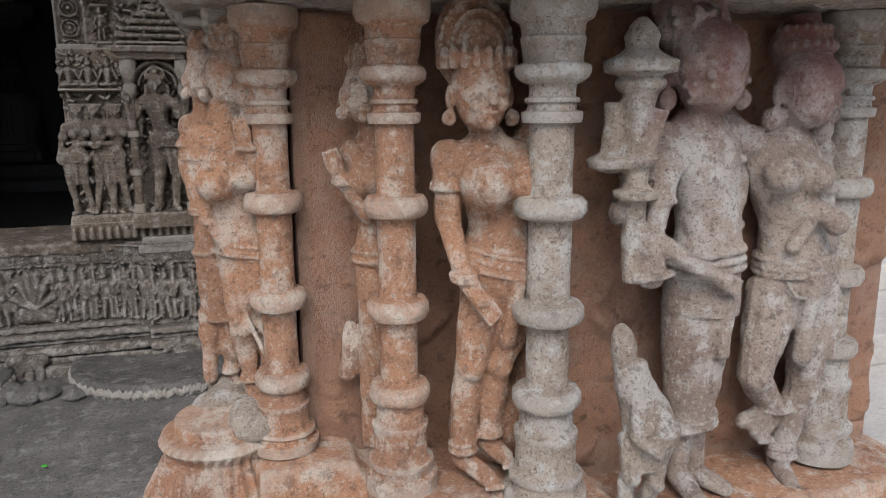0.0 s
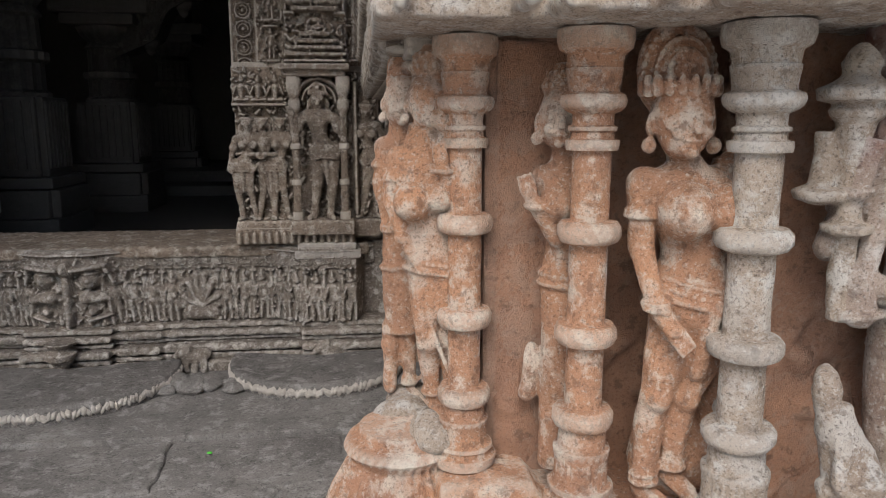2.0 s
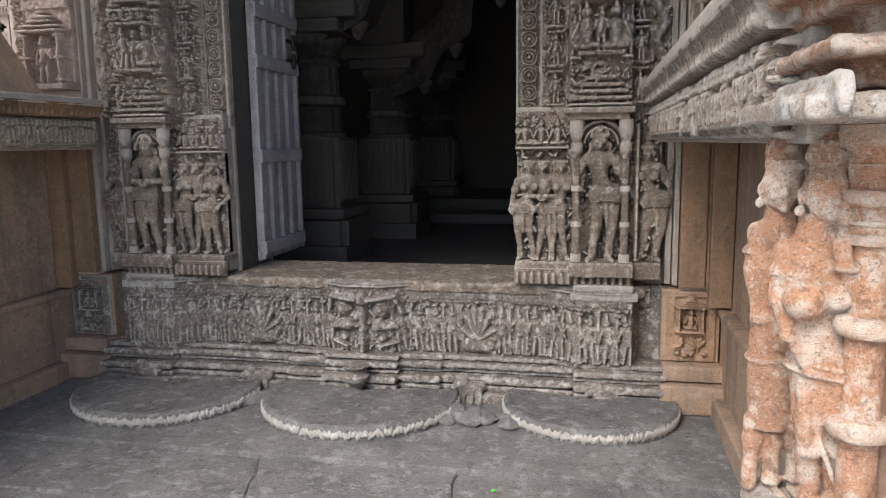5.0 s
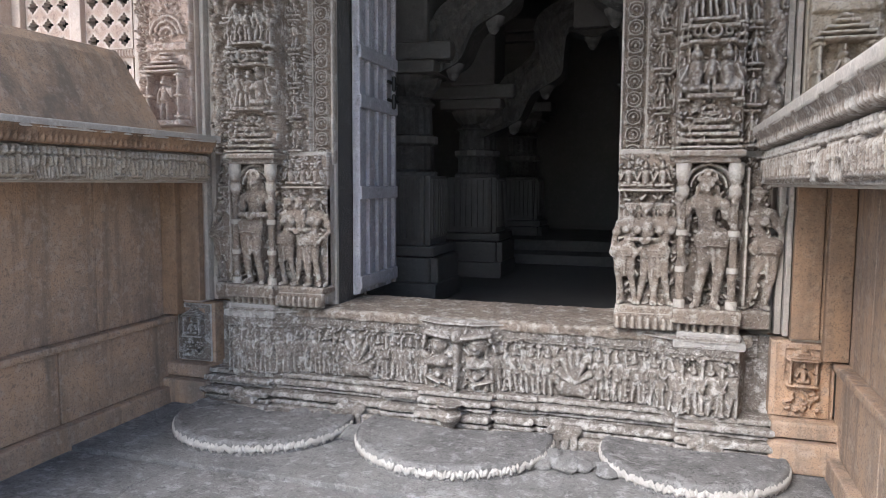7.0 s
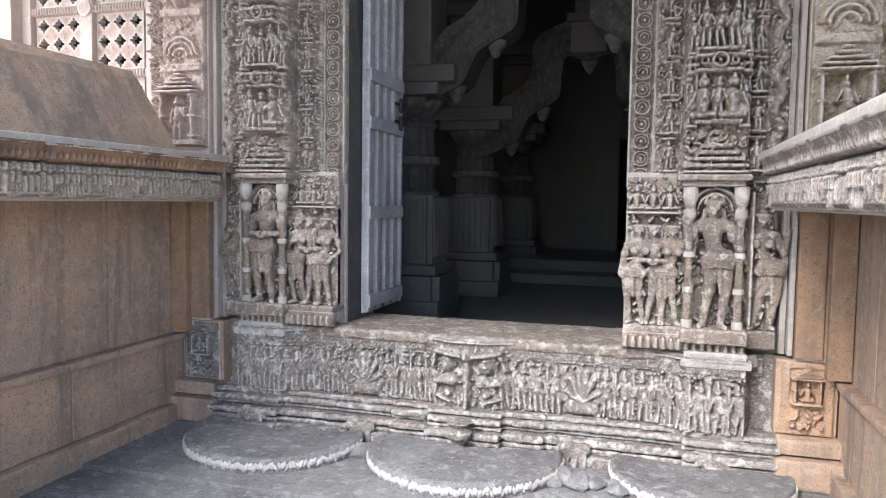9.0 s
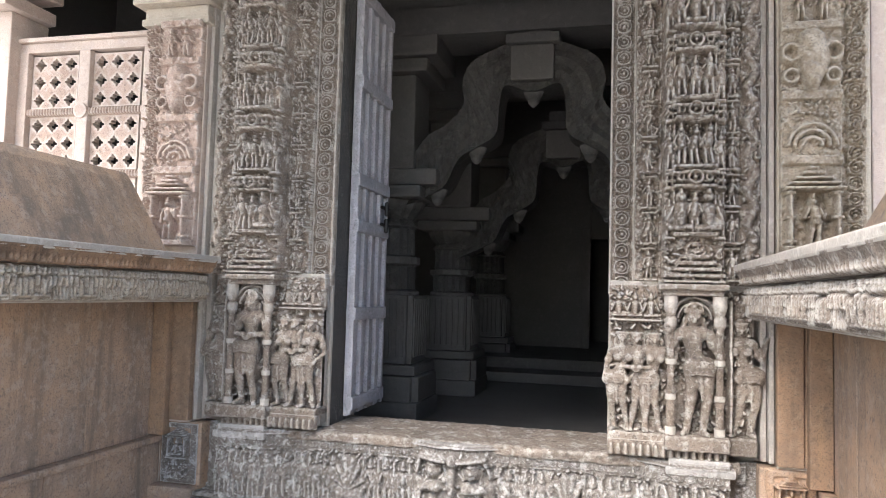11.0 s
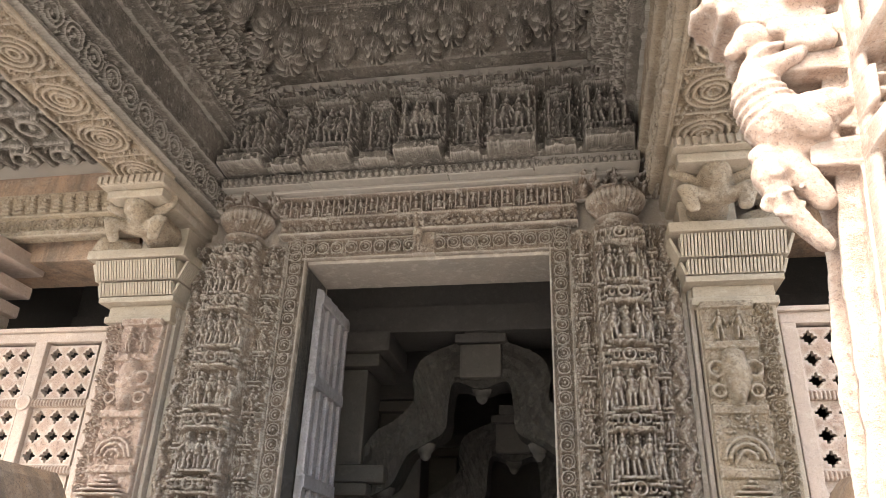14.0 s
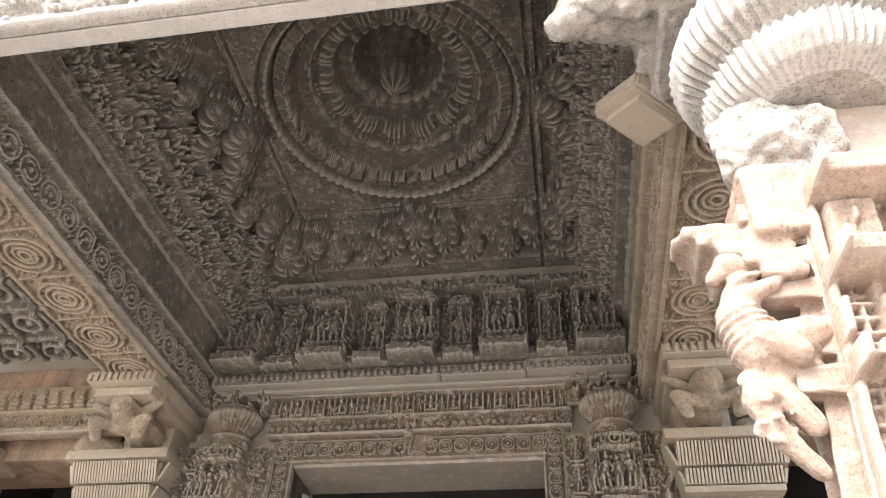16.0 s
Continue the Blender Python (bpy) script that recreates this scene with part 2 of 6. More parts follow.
# ---- relief carving ----
class Relief:
    """A carved panel: a grid of heights, cut with small motifs."""

    def __init__(self, w, h, res=0.004):
        self.w, self.h = w, h
        self.nx, self.ny = max(2, int(w / res)), max(2, int(h / res))
        self.u, self.v = np.meshgrid(np.linspace(0, w, self.nx), np.linspace(0, h, self.ny))
        self.z = np.zeros_like(self.u)

    def win(self, x0, x1, y0, y1):
        i0, i1 = int(max(0, x0 / self.w * (self.nx - 1))), int(min(self.nx, x1 / self.w * (self.nx - 1) + 2))
        j0, j1 = int(max(0, y0 / self.h * (self.ny - 1))), int(min(self.ny, y1 / self.h * (self.ny - 1) + 2))
        return (slice(j0, max(j0, j1)), slice(i0, max(i0, i1)))

    def rect(self, x0, x1, y0, y1, h, soft=0.003, add=True):
        s = self.win(x0, x1, y0, y1)
        u, v = self.u[s], self.v[s]
        d = np.minimum(np.minimum(u - x0, x1 - u), np.minimum(v - y0, y1 - v))
        k = np.clip(d / soft + 0.5, 0, 1)
        if add:
            self.z[s] += h * k
        else:
            self.z[s] = np.maximum(self.z[s], h * k)

    def cap(self, x0, y0, x1, y1, r0, r1, h, base=0.0):
        r = max(r0, r1)
        s = self.win(min(x0, x1) - r, max(x0, x1) + r, min(y0, y1) - r, max(y0, y1) + r)
        u, v = self.u[s], self.v[s]
        if u.size == 0:
            return
        dx, dy = x1 - x0, y1 - y0
        t = np.clip(((u - x0) * dx + (v - y0) * dy) / (dx * dx + dy * dy + 1e-9), 0, 1)
        d = np.hypot(u - x0 - t * dx, v - y0 - t * dy) / (r0 + (r1 - r0) * t)
        k = np.sqrt(np.clip(1 - d * d, 0, 1))
        self.z[s] = np.where(d < 1, np.maximum(self.z[s], base + h * k), self.z[s])

    def disc(self, x, y, r, h, base=0.0):
        self.cap(x, y, x + 1e-4, y, r, r, h, base)

    def ring(self, x, y, r, t, h, base=0.0, a0=-math.pi, a1=math.pi):
        s = self.win(x - r - t, x + r + t, y - r - t, y + r + t)
        u, v = self.u[s] - x, self.v[s] - y
        d = np.abs(np.hypot(u, v) - r) / t
        a = np.arctan2(v, u)
        k = np.sqrt(np.clip(1 - d * d, 0, 1)) * ((a >= a0) & (a <= a1))
        self.z[s] = np.where(k > 0, np.maximum(self.z[s], base + h * k), self.z[s])

    def person(self, x, y, s, h, rng, base=0.0, seated=False):
        """A tiny plain carved figure of height s standing at x, y."""
        sw = rng.uniform(-0.06, 0.06) * s
        if seated:
            self.cap(x - .22 * s, y + .1 * s, x + .22 * s, y + .12 * s, .1 * s, .1 * s, h * .9, base)
            self.cap(x, y + .2 * s, x, y + .55 * s, .13 * s, .17 * s, h, base)
            self.disc(x, y + .82 * s, .13 * s, h, base)
            self.cap(x, y + .9 * s, x, y + 1.0 * s, .08 * s, .04 * s, h, base)
            for k in (-1, 1):
                self.cap(x + k * .18 * s, y + .58 * s, x + k * .3 * s, y + .3 * s, .06 * s, .05 * s, h * .8, base)
            return
        self.cap(x - .06 * s, y, x - .05 * s + sw, y + .45 * s, .045 * s, .075 * s, h * .8, base)
        self.cap(x + .09 * s, y, x + .06 * s + sw, y + .45 * s, .045 * s, .075 * s, h * .8, base)
        self.cap(x + sw, y + .45 * s, x, y + .68 * s, .11 * s, .12 * s, h, base)
        self.disc(x - sw * .5, y + .84 * s, .085 * s, h, base)
        self.cap(x - sw * .5, y + .9 * s, x - sw * .5, y + 1.0 * s, .06 * s, .03 * s, h * .9, base)
        for k in (-1, 1):
            ex, ey = x + k * rng.uniform(.15, .22) * s, y + rng.uniform(.45, .55) * s
            self.cap(x + k * .1 * s, y + .7 * s, ex, ey, .045 * s, .04 * s, h * .85, base)
            self.cap(ex, ey, x + k * rng.uniform(.05, .26) * s, y + rng.uniform(.35, .8) * s, .04 * s, .03 * s, h * .8, base)

    def scroll(self, x0, x1, y0, y1, h, upright=False):
        """A running vine with a curl in every bend."""
        w = (x1 - x0) if upright else (y1 - y0)
        n = max(1, round(((y1 - y0) if upright else (x1 - x0)) / (w * 0.95)))
        step = ((y1 - y0) if upright else (x1 - x0)) / n
        for i in range(n):
            c = (i + .5) * step
            x, y = ((x0 + x1) / 2, y0 + c) if upright else (x0 + c, (y0 + y1) / 2)
            r = min(w, step) * .42
            self.ring(x, y, r, .13 * r, h)
            self.ring(x, y, r * .62, .13 * r, h, 0, -2.6, 2.2) if i % 2 else self.ring(x, y, r * .62, .13 * r, h, 0, -0.6, 3.1)
            self.disc(x, y, r * .3, h)
            for k in range(4):
                a = k * 1.57 + .78
                self.disc(x + r * 1.18 * math.cos(a), y + r * 1.18 * math.sin(a), r * .2, h * .9)

    def beads(self, x0, x1, y, r, h):
        n = max(1, int((x1 - x0) / (2.15 * r)))
        for i in range(n):
            self.disc(x0 + (i + .5) * (x1 - x0) / n, y, r, h, 0)

    def petals(self, x0, x1, y0, y1, h, n):
        for i in range(n):
            c = x0 + (i + .5) * (x1 - x0) / n
            r = (x1 - x0) / n * .46
            self.cap(c, y0 + r, c, y1 - r, r, r * .7, h)

    def kiosk(self, x, y, w, s, h, rng, seated=False, figs=1):
        """A niche with posts, a base and a stepped roof."""
        for k in (-1, 1):
            self.cap(x + k * w * .42, y + .1 * s, x + k * w * .42, y + .7 * s, w * .06, w * .06, h)
            for q in (.12, .4, .68):
                self.rect(x + k * w * .42 - w * .09, x + k * w * .42 + w * .09, y + q * s - .012 * s, y + q * s + .03 * s, h, add=False)
        self.rect(x - w * .52, x + w * .52, y, y + .08 * s, h * 1.1, add=False)
        for k, f in enumerate((.54, .46, .34, .2, .1)):
            self.rect(x - w * f, x + w * f, y + (.72 + k * .06) * s, y + (.72 + k * .06 + .042) * s, h * (1.25 - .12 * k), add=False)
        for q in range(figs):
            self.person(x + (q - (figs - 1) / 2) * w * .32, y + .1 * s, .58 * s, h, rng, 0, seated)

    def clutter(self, x0, x1, y0, y1, r, h, rng, n):
        for _ in range(n):
            x, y = rng.uniform(x0, x1), rng.uniform(y0, y1)
            a, l = rng.uniform(0, 3.14), rng.uniform(.5, 2.2) * r
            self.cap(x, y, x + l * math.cos(a), y + l * math.sin(a), r, r * .6, h * rng.uniform(.5, 1))

    def wear(self, amp, rng, cell=0.03):
        gx, gy = int(self.w / cell) + 3, int(self.h / cell) + 3
        g = rng.normal(0, 1, (gy, gx))
        fx, fy = self.u / cell, self.v / cell
        i, j = fx.astype(int), fy.astype(int)
        a, b = fx - i, fy - j
        a, b = a * a * (3 - 2 * a), b * b * (3 - 2 * b)
        self.z += amp * ((g[j, i] * (1 - a) + g[j, i + 1] * a) * (1 - b) + (g[j + 1, i] * (1 - a) + g[j + 1, i + 1] * a) * b)
        self.z += rng.normal(0, amp * .22, self.z.shape)

    def make(self, name, origin, U, V, material, parent=None, label="", flip=False, back=0.03, deep=1.9):
        """Build the panel at origin, along U and V, with a rim that runs back into the wall."""
        z = deep * (self.z[:, ::-1] if flip else self.z)
        z = np.pad(z, 1, mode='edge')
        z[0, :] = z[-1, :] = z[:, 0] = z[:, -1] = -back
        u = np.pad(self.u, 1, mode='edge')
        v = np.pad(self.v, 1, mode='edge')
        U, V = Vector(U), Vector(V)
        N = U.cross(V)
        o = np.array(origin)
        co = o + u[..., None] * np.array(U) + v[..., None] * np.array(V) + z[..., None] * np.array(N)
        ny, nx = z.shape
        idx = np.arange(ny * nx).reshape(ny, nx)
        f = np.stack([idx[:-1, :-1], idx[:-1, 1:], idx[1:, 1:], idx[1:, :-1]], -1).reshape(-1, 4)
        me = bpy.data.meshes.new(name)
        me.vertices.add(ny * nx)
        me.vertices.foreach_set("co", co.reshape(-1))
        me.loops.add(f.size)
        me.loops.foreach_set("vertex_index", f.reshape(-1).astype(np.int32))
        me.polygons.add(len(f))
        me.polygons.foreach_set("loop_start", np.arange(0, f.size, 4, dtype=np.int32))
        me.update(calc_edges=True)
        me.shade_smooth()
        me.materials.append(material)
        ob = new(name, me)
        if parent:
            ob.parent = parent
            ob.matrix_parent_inverse = Matrix.Translation(-Vector(parent.location))
        if label:
            ob["label"] = label
        return ob


X, Y, Z = (1, 0, 0), (0, 1, 0), (0, 0, 1)
NX, NY = (-1, 0, 0), (0, -1, 0)
rng = np.random.default_rng(7)

# ---- setting ----
ground = part("ground", boxes((-60, 60, -60, 60, -1.2, -0.06), bevel=0), M_DUST)
tagged(ground, "dusty grey stone ground round the temple", "ground", kind="structure")
hall_floor = part("floor_hall", boxes((-2.6, 2.6, 0.29, 6.5, 0.05, 0.25), bevel=0), M_SHADED)
tagged(hall_floor, "stone floor of the unlit hall, coloured dark for shade", "floor", kind="structure")
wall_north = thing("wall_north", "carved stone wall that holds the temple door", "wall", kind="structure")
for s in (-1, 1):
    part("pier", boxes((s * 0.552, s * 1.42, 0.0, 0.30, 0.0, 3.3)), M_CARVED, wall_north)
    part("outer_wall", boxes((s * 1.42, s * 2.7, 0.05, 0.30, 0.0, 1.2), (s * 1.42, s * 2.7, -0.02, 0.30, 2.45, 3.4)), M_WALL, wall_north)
    part("reveal", boxes((s * 0.552, s * 0.60, 0.015, 0.28, 0.41, 2.38)), M_SHADED, wall_north, "worn door reveal, coloured dark for shade")
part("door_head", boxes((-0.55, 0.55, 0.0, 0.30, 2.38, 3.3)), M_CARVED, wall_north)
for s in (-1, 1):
    w = part("wall_hall", boxes((s * 2.6, s * 2.75, 0.2, 6.6, 0.0, 3.7), bevel=0), M_SHADED)
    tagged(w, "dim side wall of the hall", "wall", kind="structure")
w = part("wall_hall", boxes((-2.7, 2.7, 6.5, 6.65, 0, 3.7), bevel=0), M_SHADED)
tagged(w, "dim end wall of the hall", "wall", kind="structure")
c = part("ceiling_hall", boxes((-2.75, 2.75, 0.2, 6.65, 3.4, 3.6), bevel=0), M_SHADED)
tagged(c, "flat stone ceiling of the hall, coloured dark for shade", "ceiling", kind="structure")

# ---- threshold: one long carved plinth with mouldings ----
sill = thing("threshold", "worn carved stone threshold with figures and mouldings", "threshold", kind="structure")
R = Relief(2.24, 0.41, 0.0035)
xx = R.u - 1.12
ax = np.abs(xx)
step = lambda a, b, v: np.clip((v - a) / (b - a), 0, 1)
basep = 0.02 + 0.04 * (1 - step(0.07, 0.17, ax)) + 0.055 * step(0.66, 0.78, ax) - 0.075 * step(0.955, 0.985, ax)
R.z = basep
R.rect(0.1, 2.14, .335, .40, .012)
R.rect(0.1, 2.14, .395, .41, .012)
S = Relief(2.24, 0.41, 0.0035)
x = 0.19
while x < 2.08:
    if abs(x - 1.12) < 0.13:
        x += .02
        continue
    if abs(abs(x - 1.12) - .42) < .075:
        x += .02
        continue
    S.cap(x - .028, .15, x - .028, .33, .008, .008, .016)
    for q in (.155, .24, .325):
        S.rect(x - .04, x - .016, q - .006, q + .006, .018, add=False)
    S.person(x + .004, .155, .165, .022, rng)
    x += .062
for k in (-1, 1):
    c = 1.12 + k * .42
    for a in np.linspace(.35, 2.8, 6):
        S.cap(c, .2, c + .062 * math.cos(a), .2 + .115 * math.sin(a), .012, .015, .026)
    S.cap(c - .035, .18, c + .035, .18, .03, .03, .03)
    S.disc(c - .06, .21, .02, .02)
    S.disc(c + .06, .21, .02, .02)
    d = 1.12 + k * .075
    # grotesque mask: bulging eye, brow, cheek and curled whiskers
    S.disc(d, .315, .034, .036)
    S.disc(d, .315, .014, .044)
    S.cap(d - k * .05, .352, d + k * .045, .362, .011, .014, .034)
    S.cap(d + k * .045, .362, d + k * .065, .30, .012, .008, .03)
    S.cap(d - k * .02, .255, d + k * .05, .245, .024, .016, .032)
    S.cap(d + k * .05, .245, d + k * .055, .19, .013, .009, .026)
    S.cap(d + k * .055, .19, d - k * .01, .175, .010, .008, .026)
    S.disc(d, .205, .017, .028)
    S.clutter(1.12 - .12, 1.12 + .12, .15, .38, .009, .022, rng, 30)
    # animals and goblets on the lower mouldings
S.cap(1.12, .16, 1.12, .36, .012, .02, .035)
S.scroll(.18, 1.0, .345, .39, .006)
S.scroll(1.24, 2.06, .345, .39, .006)
S.clutter(.15, 2.1, .14, .34, .0055, .021, rng, 900)
R.z += S.z
R.wear(.0016, rng, .012)
R.make("carved_band", (-1.12, -0.05, 0.0), X, Z, M_SILL, sill, back=0.02, deep=1.25)
SEGS = ((-1.07, -.765, .03), (-.76, -.30, .0), (-.295, -.145, .012), (-.14, .14, .05), (.145, .295, .012), (.30, .76, .0), (.765, 1.07, .03))
rs = random.Random(21)
for z0, z1, pr, bv in ((-.01, .034, .135, .008), (.034, .052, .105, .006), (.058, .084, .115, .010), (.086, .100, .075, .005), (.103, .126, .09, .009), (.128, .146, .06, .006)):
    c = part("moulding_course", boxes(*[(a, b, -.06 - pr - e + rs.uniform(-.004, .004), 0, z0 + rs.uniform(-.002, .002), z1) for a, b, e in SEGS], bevel=bv), M_SILL, sill)
    fuse(c, .006, .010)
for cx in (-.86, -.40, .0, .41, .87):
    bm = bmesh.new()
    if cx == 0:
        lathe(bm, [(.05, .0), (.05, .02), (.025, .03), (.02, .05), (.045, .075), (.05, .095), (.03, .11), (.05, .13)], 0, -.24, 16)
    else:
        limb(bm, (cx - .02, -.19, .05), (cx + .03, -.18, .055), .03, .024)
        limb(bm, (cx - .03, -.20, .075), (cx - .055, -.21, .06), .024, .012)
        for q in (-.03, .0, .03):
            limb(bm, (cx + q, -.20, .04), (cx + q, -.205, .005), .012, .012)
    fuse(part("base_carving", bm, M_SILL, sill, "pale worn carved beast or goblet"), .005, .006)
fuse(part("sill_slab", boxes((-1.0, 1.0, -0.105, 0.30, 0.372, 0.414), bevel=0.014), M_CARVED, sill, "worn grey top slab"), .008, .012)
for s in (-1, 1):
    part("bracket_block", boxes((s * 0.75, s * 0.975, -0.165, -0.02, 0.372, 0.40), (s * 0.76, s * 0.96, -0.15, 0.0, 0.40, 0.425), bevel=0.008), M_SILL, sill)
    part("corner_plinth", boxes((s * 1.05, s * 1.27, -0.20, 0.0, 0.0, 0.10), (s * 1.06, s * 1.26, -0.17, 0.0, 0.105, 0.16), bevel=0.012), M_WALL, sill)
    P = Relief(.16, .24, .003)
    P.rect(.03, .13, .10, .22, -.012)
    P.kiosk(.08, .10, .09, .12, .014, rng, True)
    P.clutter(.03, .13, .02, .08, .006, .012, rng, 30)
    P.wear(.001, rng)
    P.make("corner_panel", (1.07 if s > 0 else -1.23, -0.12, 0.165), X, Z, M_WALL if s > 0 else M_SILL, sill)
    part("corner_block", boxes((s * 1.055, s * 1.245, -0.11, 0.0, 0.16, 0.41)), M_WALL, sill)

# ---- door surround ----
door = thing("door_surround", "densely carved stone door surround with scrolls and figure tiers", "door surround", kind="structure")
for s in (-1, 1):
    F = Relief(.092, 1.53, .003)
    F.rect(0, .092, 0, 1.53, .004)
    F.rect(.010, .082, .0, 1.53, -.006)
    F.scroll(.014, .078, .01, 1.52, .011, True)
    F.wear(.0008, rng)
    F.make("scroll_band", (.55 if s > 0 else -.642, -.02, .98), X, Z, M_CARVED, door, flip=s < 0)
    # tiers of small figures beside the scroll
    W, H = .43, 1.43
    T = Relief(W, H, .0032)
    T.z += .012
    T.rect(.095, .30, 0, H, .05, .01)
    T.rect(.30, .35, 0, H, .02, .01)
    T.rect(.352, .425, 0, H, .018, .012)
    D = Relief(W, H, .0032)
    # little temple at the foot
    for k, f in enumerate((.115, .105, .09, .07, .05, .03, .015)):
        D.rect(.197 - f, .197 + f, .0 + k * .022, .0 + k * .022 + .014, .034 - k * .003, add=False)
    D.clutter(.10, .29, 0, .13, .007, .03, rng, 60)
    y = .165
    while y < 1.26:
        D.rect(.125, .27, y, y + .014, .034, add=False)
        tall = rng.uniform(.13, .15)
        for q in range(3):
            D.person(.197 + (q - 1) * .046, y + .014, tall * (1.0, .92, 1.0)[q], .036, rng, 0, rng.random() < .2)
        for k in (-1, 1):
            D.person(.197 + k * .083, y + .002, .125, .024, rng)
            D.rect(.197 + k * .083 - .02, .197 + k * .083 + .02, y - .012, y, .026, add=False)
            for e in (.168, .192, .216):
                D.rect(.197 + k * .083 - .022, .197 + k * .083 + .022, y + e - .006, y + e + .006, .03, add=False)
            D.ring(.197 + k * .083, y + .180, .009, .004, .03)
            D.ring(.197 + k * .083, y + .204, .009, .004, .03)
        for e, f, g in ((.172, .070, .044), (.190, .045, .036), (.216, .078, .048)):
            D.rect(.197 - f, .197 + f, y + e - .006, y + e + .007, g, add=False)
        D.ring(.197, y + .202, .022, .007, .052)
        D.disc(.197, y + .202, .010, .05)
        for k in (-1, 1):
            D.ring(.197 + k * .046, y + .202, .010, .005, .044)
            D.cap(.197 + k * .068, y + .012, .197 + k * .068, y + .16, .006, .006, .018)
        y += rng.uniform(.235, .255)
    y = .01
    while y < 1.38:
        D.person(.048, y + .012, .10, .024, rng)
        D.person(.325, y + .012, .10, .022, rng)
        for c in (.048, .325):
            D.rect(c - .03, c + .03, y, y + .010, .022, add=False)
            D.rect(c - .026, c + .026, y + .112, y + .12, .024, add=False)
        D.cap(.085, y, .09, y + .1, .006, .006, .016)
        y += .13
    t = np.linspace(0, H, 60)
    for a, b in zip(t, t[1:]):
        D.cap(.389 + .014 * math.sin(a * 52), a, .389 + .014 * math.sin(b * 52), b, .016, .016, .02)
    D.clutter(.36, .42, 0, H, .006, .022, rng, 170)
    D.clutter(.0, .10, .0, H, .005, .024, rng, 420)
    D.clutter(.30, .35, .0, H, .005, .022, rng, 220)
    D.clutter(.10, .30, .0, H, .0045, .016, rng, 500)
    T.z += D.z
    T.wear(.0026, rng, .014)
    T.make("figure_tiers", (.642 if s > 0 else -.642 - W, -.03, 1.02), X, Z, M_CARVED, door, flip=s < 0, deep=1.6)
    # foot of the jamb: recess, shelf and fringe
    part("jamb_foot", boxes((s * .56, s * 1.045, -.065, 0, .43, 1.03)), M_CARVED, door)
    N = Relief(.48, .50, .0032)
    N.clutter(0, .48, 0, .50, .009, .020, rng, 260)
    for c in (.27, .405):
        N.cap(c, .02, c, .46, .010, .010, .03)
    N.ring(.285, .40, .075, .012, .034, 0, 0, 3.14)
    N.ring(.285, .40, .055, .008, .03, 0, 0, 3.14)
    N.clutter(.2, .37, .40, .49, .007, .03, rng, 70)
    N.wear(.0016, rng, .015)
    N.make("foot_ground", (.56 if s > 0 else -1.04, -.068, .50), X, Z, M_CARVED, door, flip=s < 0)
    fuse(part("foot_ledge", boxes((s * .555, s * .74, -.125, 0, .465, .50), (s * .745, s * .955, -.18, 0, .455, .505), (s * .96, s * 1.05, -.115, 0, .44, .50), bevel=.006), M_CARVED, door), .005, .007)
    G = Relief(.40, .055, .003)
    G.petals(0, .40, .0, .05, .012, 16)
    G.make("fringe", (.555 if s > 0 else -.955, -.13, .42), X, Z, M_CARVED, door, flip=s < 0)
    fuse(part("niche_shelf", boxes((s * .72, s * .95, -.19, 0, 1.0, 1.02), (s * .735, s * .935, -.17, 0, .98, 1.0), bevel=.004), M_CARVED, door), .004, .005)
    for px in (.765, .925):
        bm = bmesh.new()
        lathe(bm, [(.018, .505), (.018, .53), (.013, .535), (.013, .62), (.018, .625), (.018, .64), (.012, .645), (.012, .74), (.018, .745), (.018, .76), (.012, .765), (.012, .86), (.02, .88), (.02, .90), (.014, .91), (.024, .94), (.024, .98)], s * px, -.14, 12, worn=.04)
        part("colonnette", bm, M_CARVED, door, smooth=False)
    B = Relief(.185, .13, .003)
    for q in range(3):
        B.person(.035 + q * .055, .012, .09, .02, rng, 0, True)
    B.clutter(0, .185, 0, .13, .006, .014, rng, 60)
    B.rect(0, .185, 0, .01, .02, add=False)
    B.wear(.001, rng)
    B.make("upper_group", (.555 if s > 0 else -.74, -.075, .885), X, Z, M_CARVED, door, flip=s < 0)
    # ribbed vase capital
    bm = bmesh.new()
    lathe(bm, [(.085, 2.40), (.09, 2.42), (.07, 2.435), (.075, 2.46), (.095, 2.48), (.08, 2.495), (.085, 2.51), (.12, 2.555), (.128, 2.58), (.118, 2.60), (.09, 2.61), (.10, 2.62)], s * .84, -.07, 64, 32, .09, 2.50, 2.60)
    part("vase_capital", bm, M_CARVED, door, "ribbed vase-shaped capital")
    L = Relief(.36, .15, .004)
    L.clutter(0, .36, 0, .15, .012, .05, rng, 60)
    L.person(.18, .02, .12, .05, rng)
    L.make("leafy_block", (.66 if s > 0 else -1.02, -.06, 2.61), X, Z, M_CARVED, door)

# ---- lintel ----
L = Relief(1.30, .10, .003)
L.rect(0, 1.3, 0, .10, .004)
L.rect(0, 1.3, .010, .09, -.006)
L.scroll(.01, 1.29, .015, .085, .011)
L.z[:, int(L.nx * .46):int(L.nx * .54)] = .012
L.wear(.0008, rng)
L.make("scroll_band", (-.65, -.02, 2.395), X, Z, M_CARVED, door)
L = Relief(1.36, .19, .0035)
L.rect(0, 1.36, .0, .012, .02)
L.rect(0, 1.36, .075, .09, .02)
L.rect(0, 1.36, .178, .19, .03)
L.beads(0, 1.36, .042, .016, .012)
x = .02
k = 0
while x < 1.34:
    if k % 2:
        L.cap(x, .095, x, .175, .007, .007, .02)
    else:
        L.person(x, .092, .082, .022, rng, 0, k % 4 == 0)
    x += .026
    k += 1
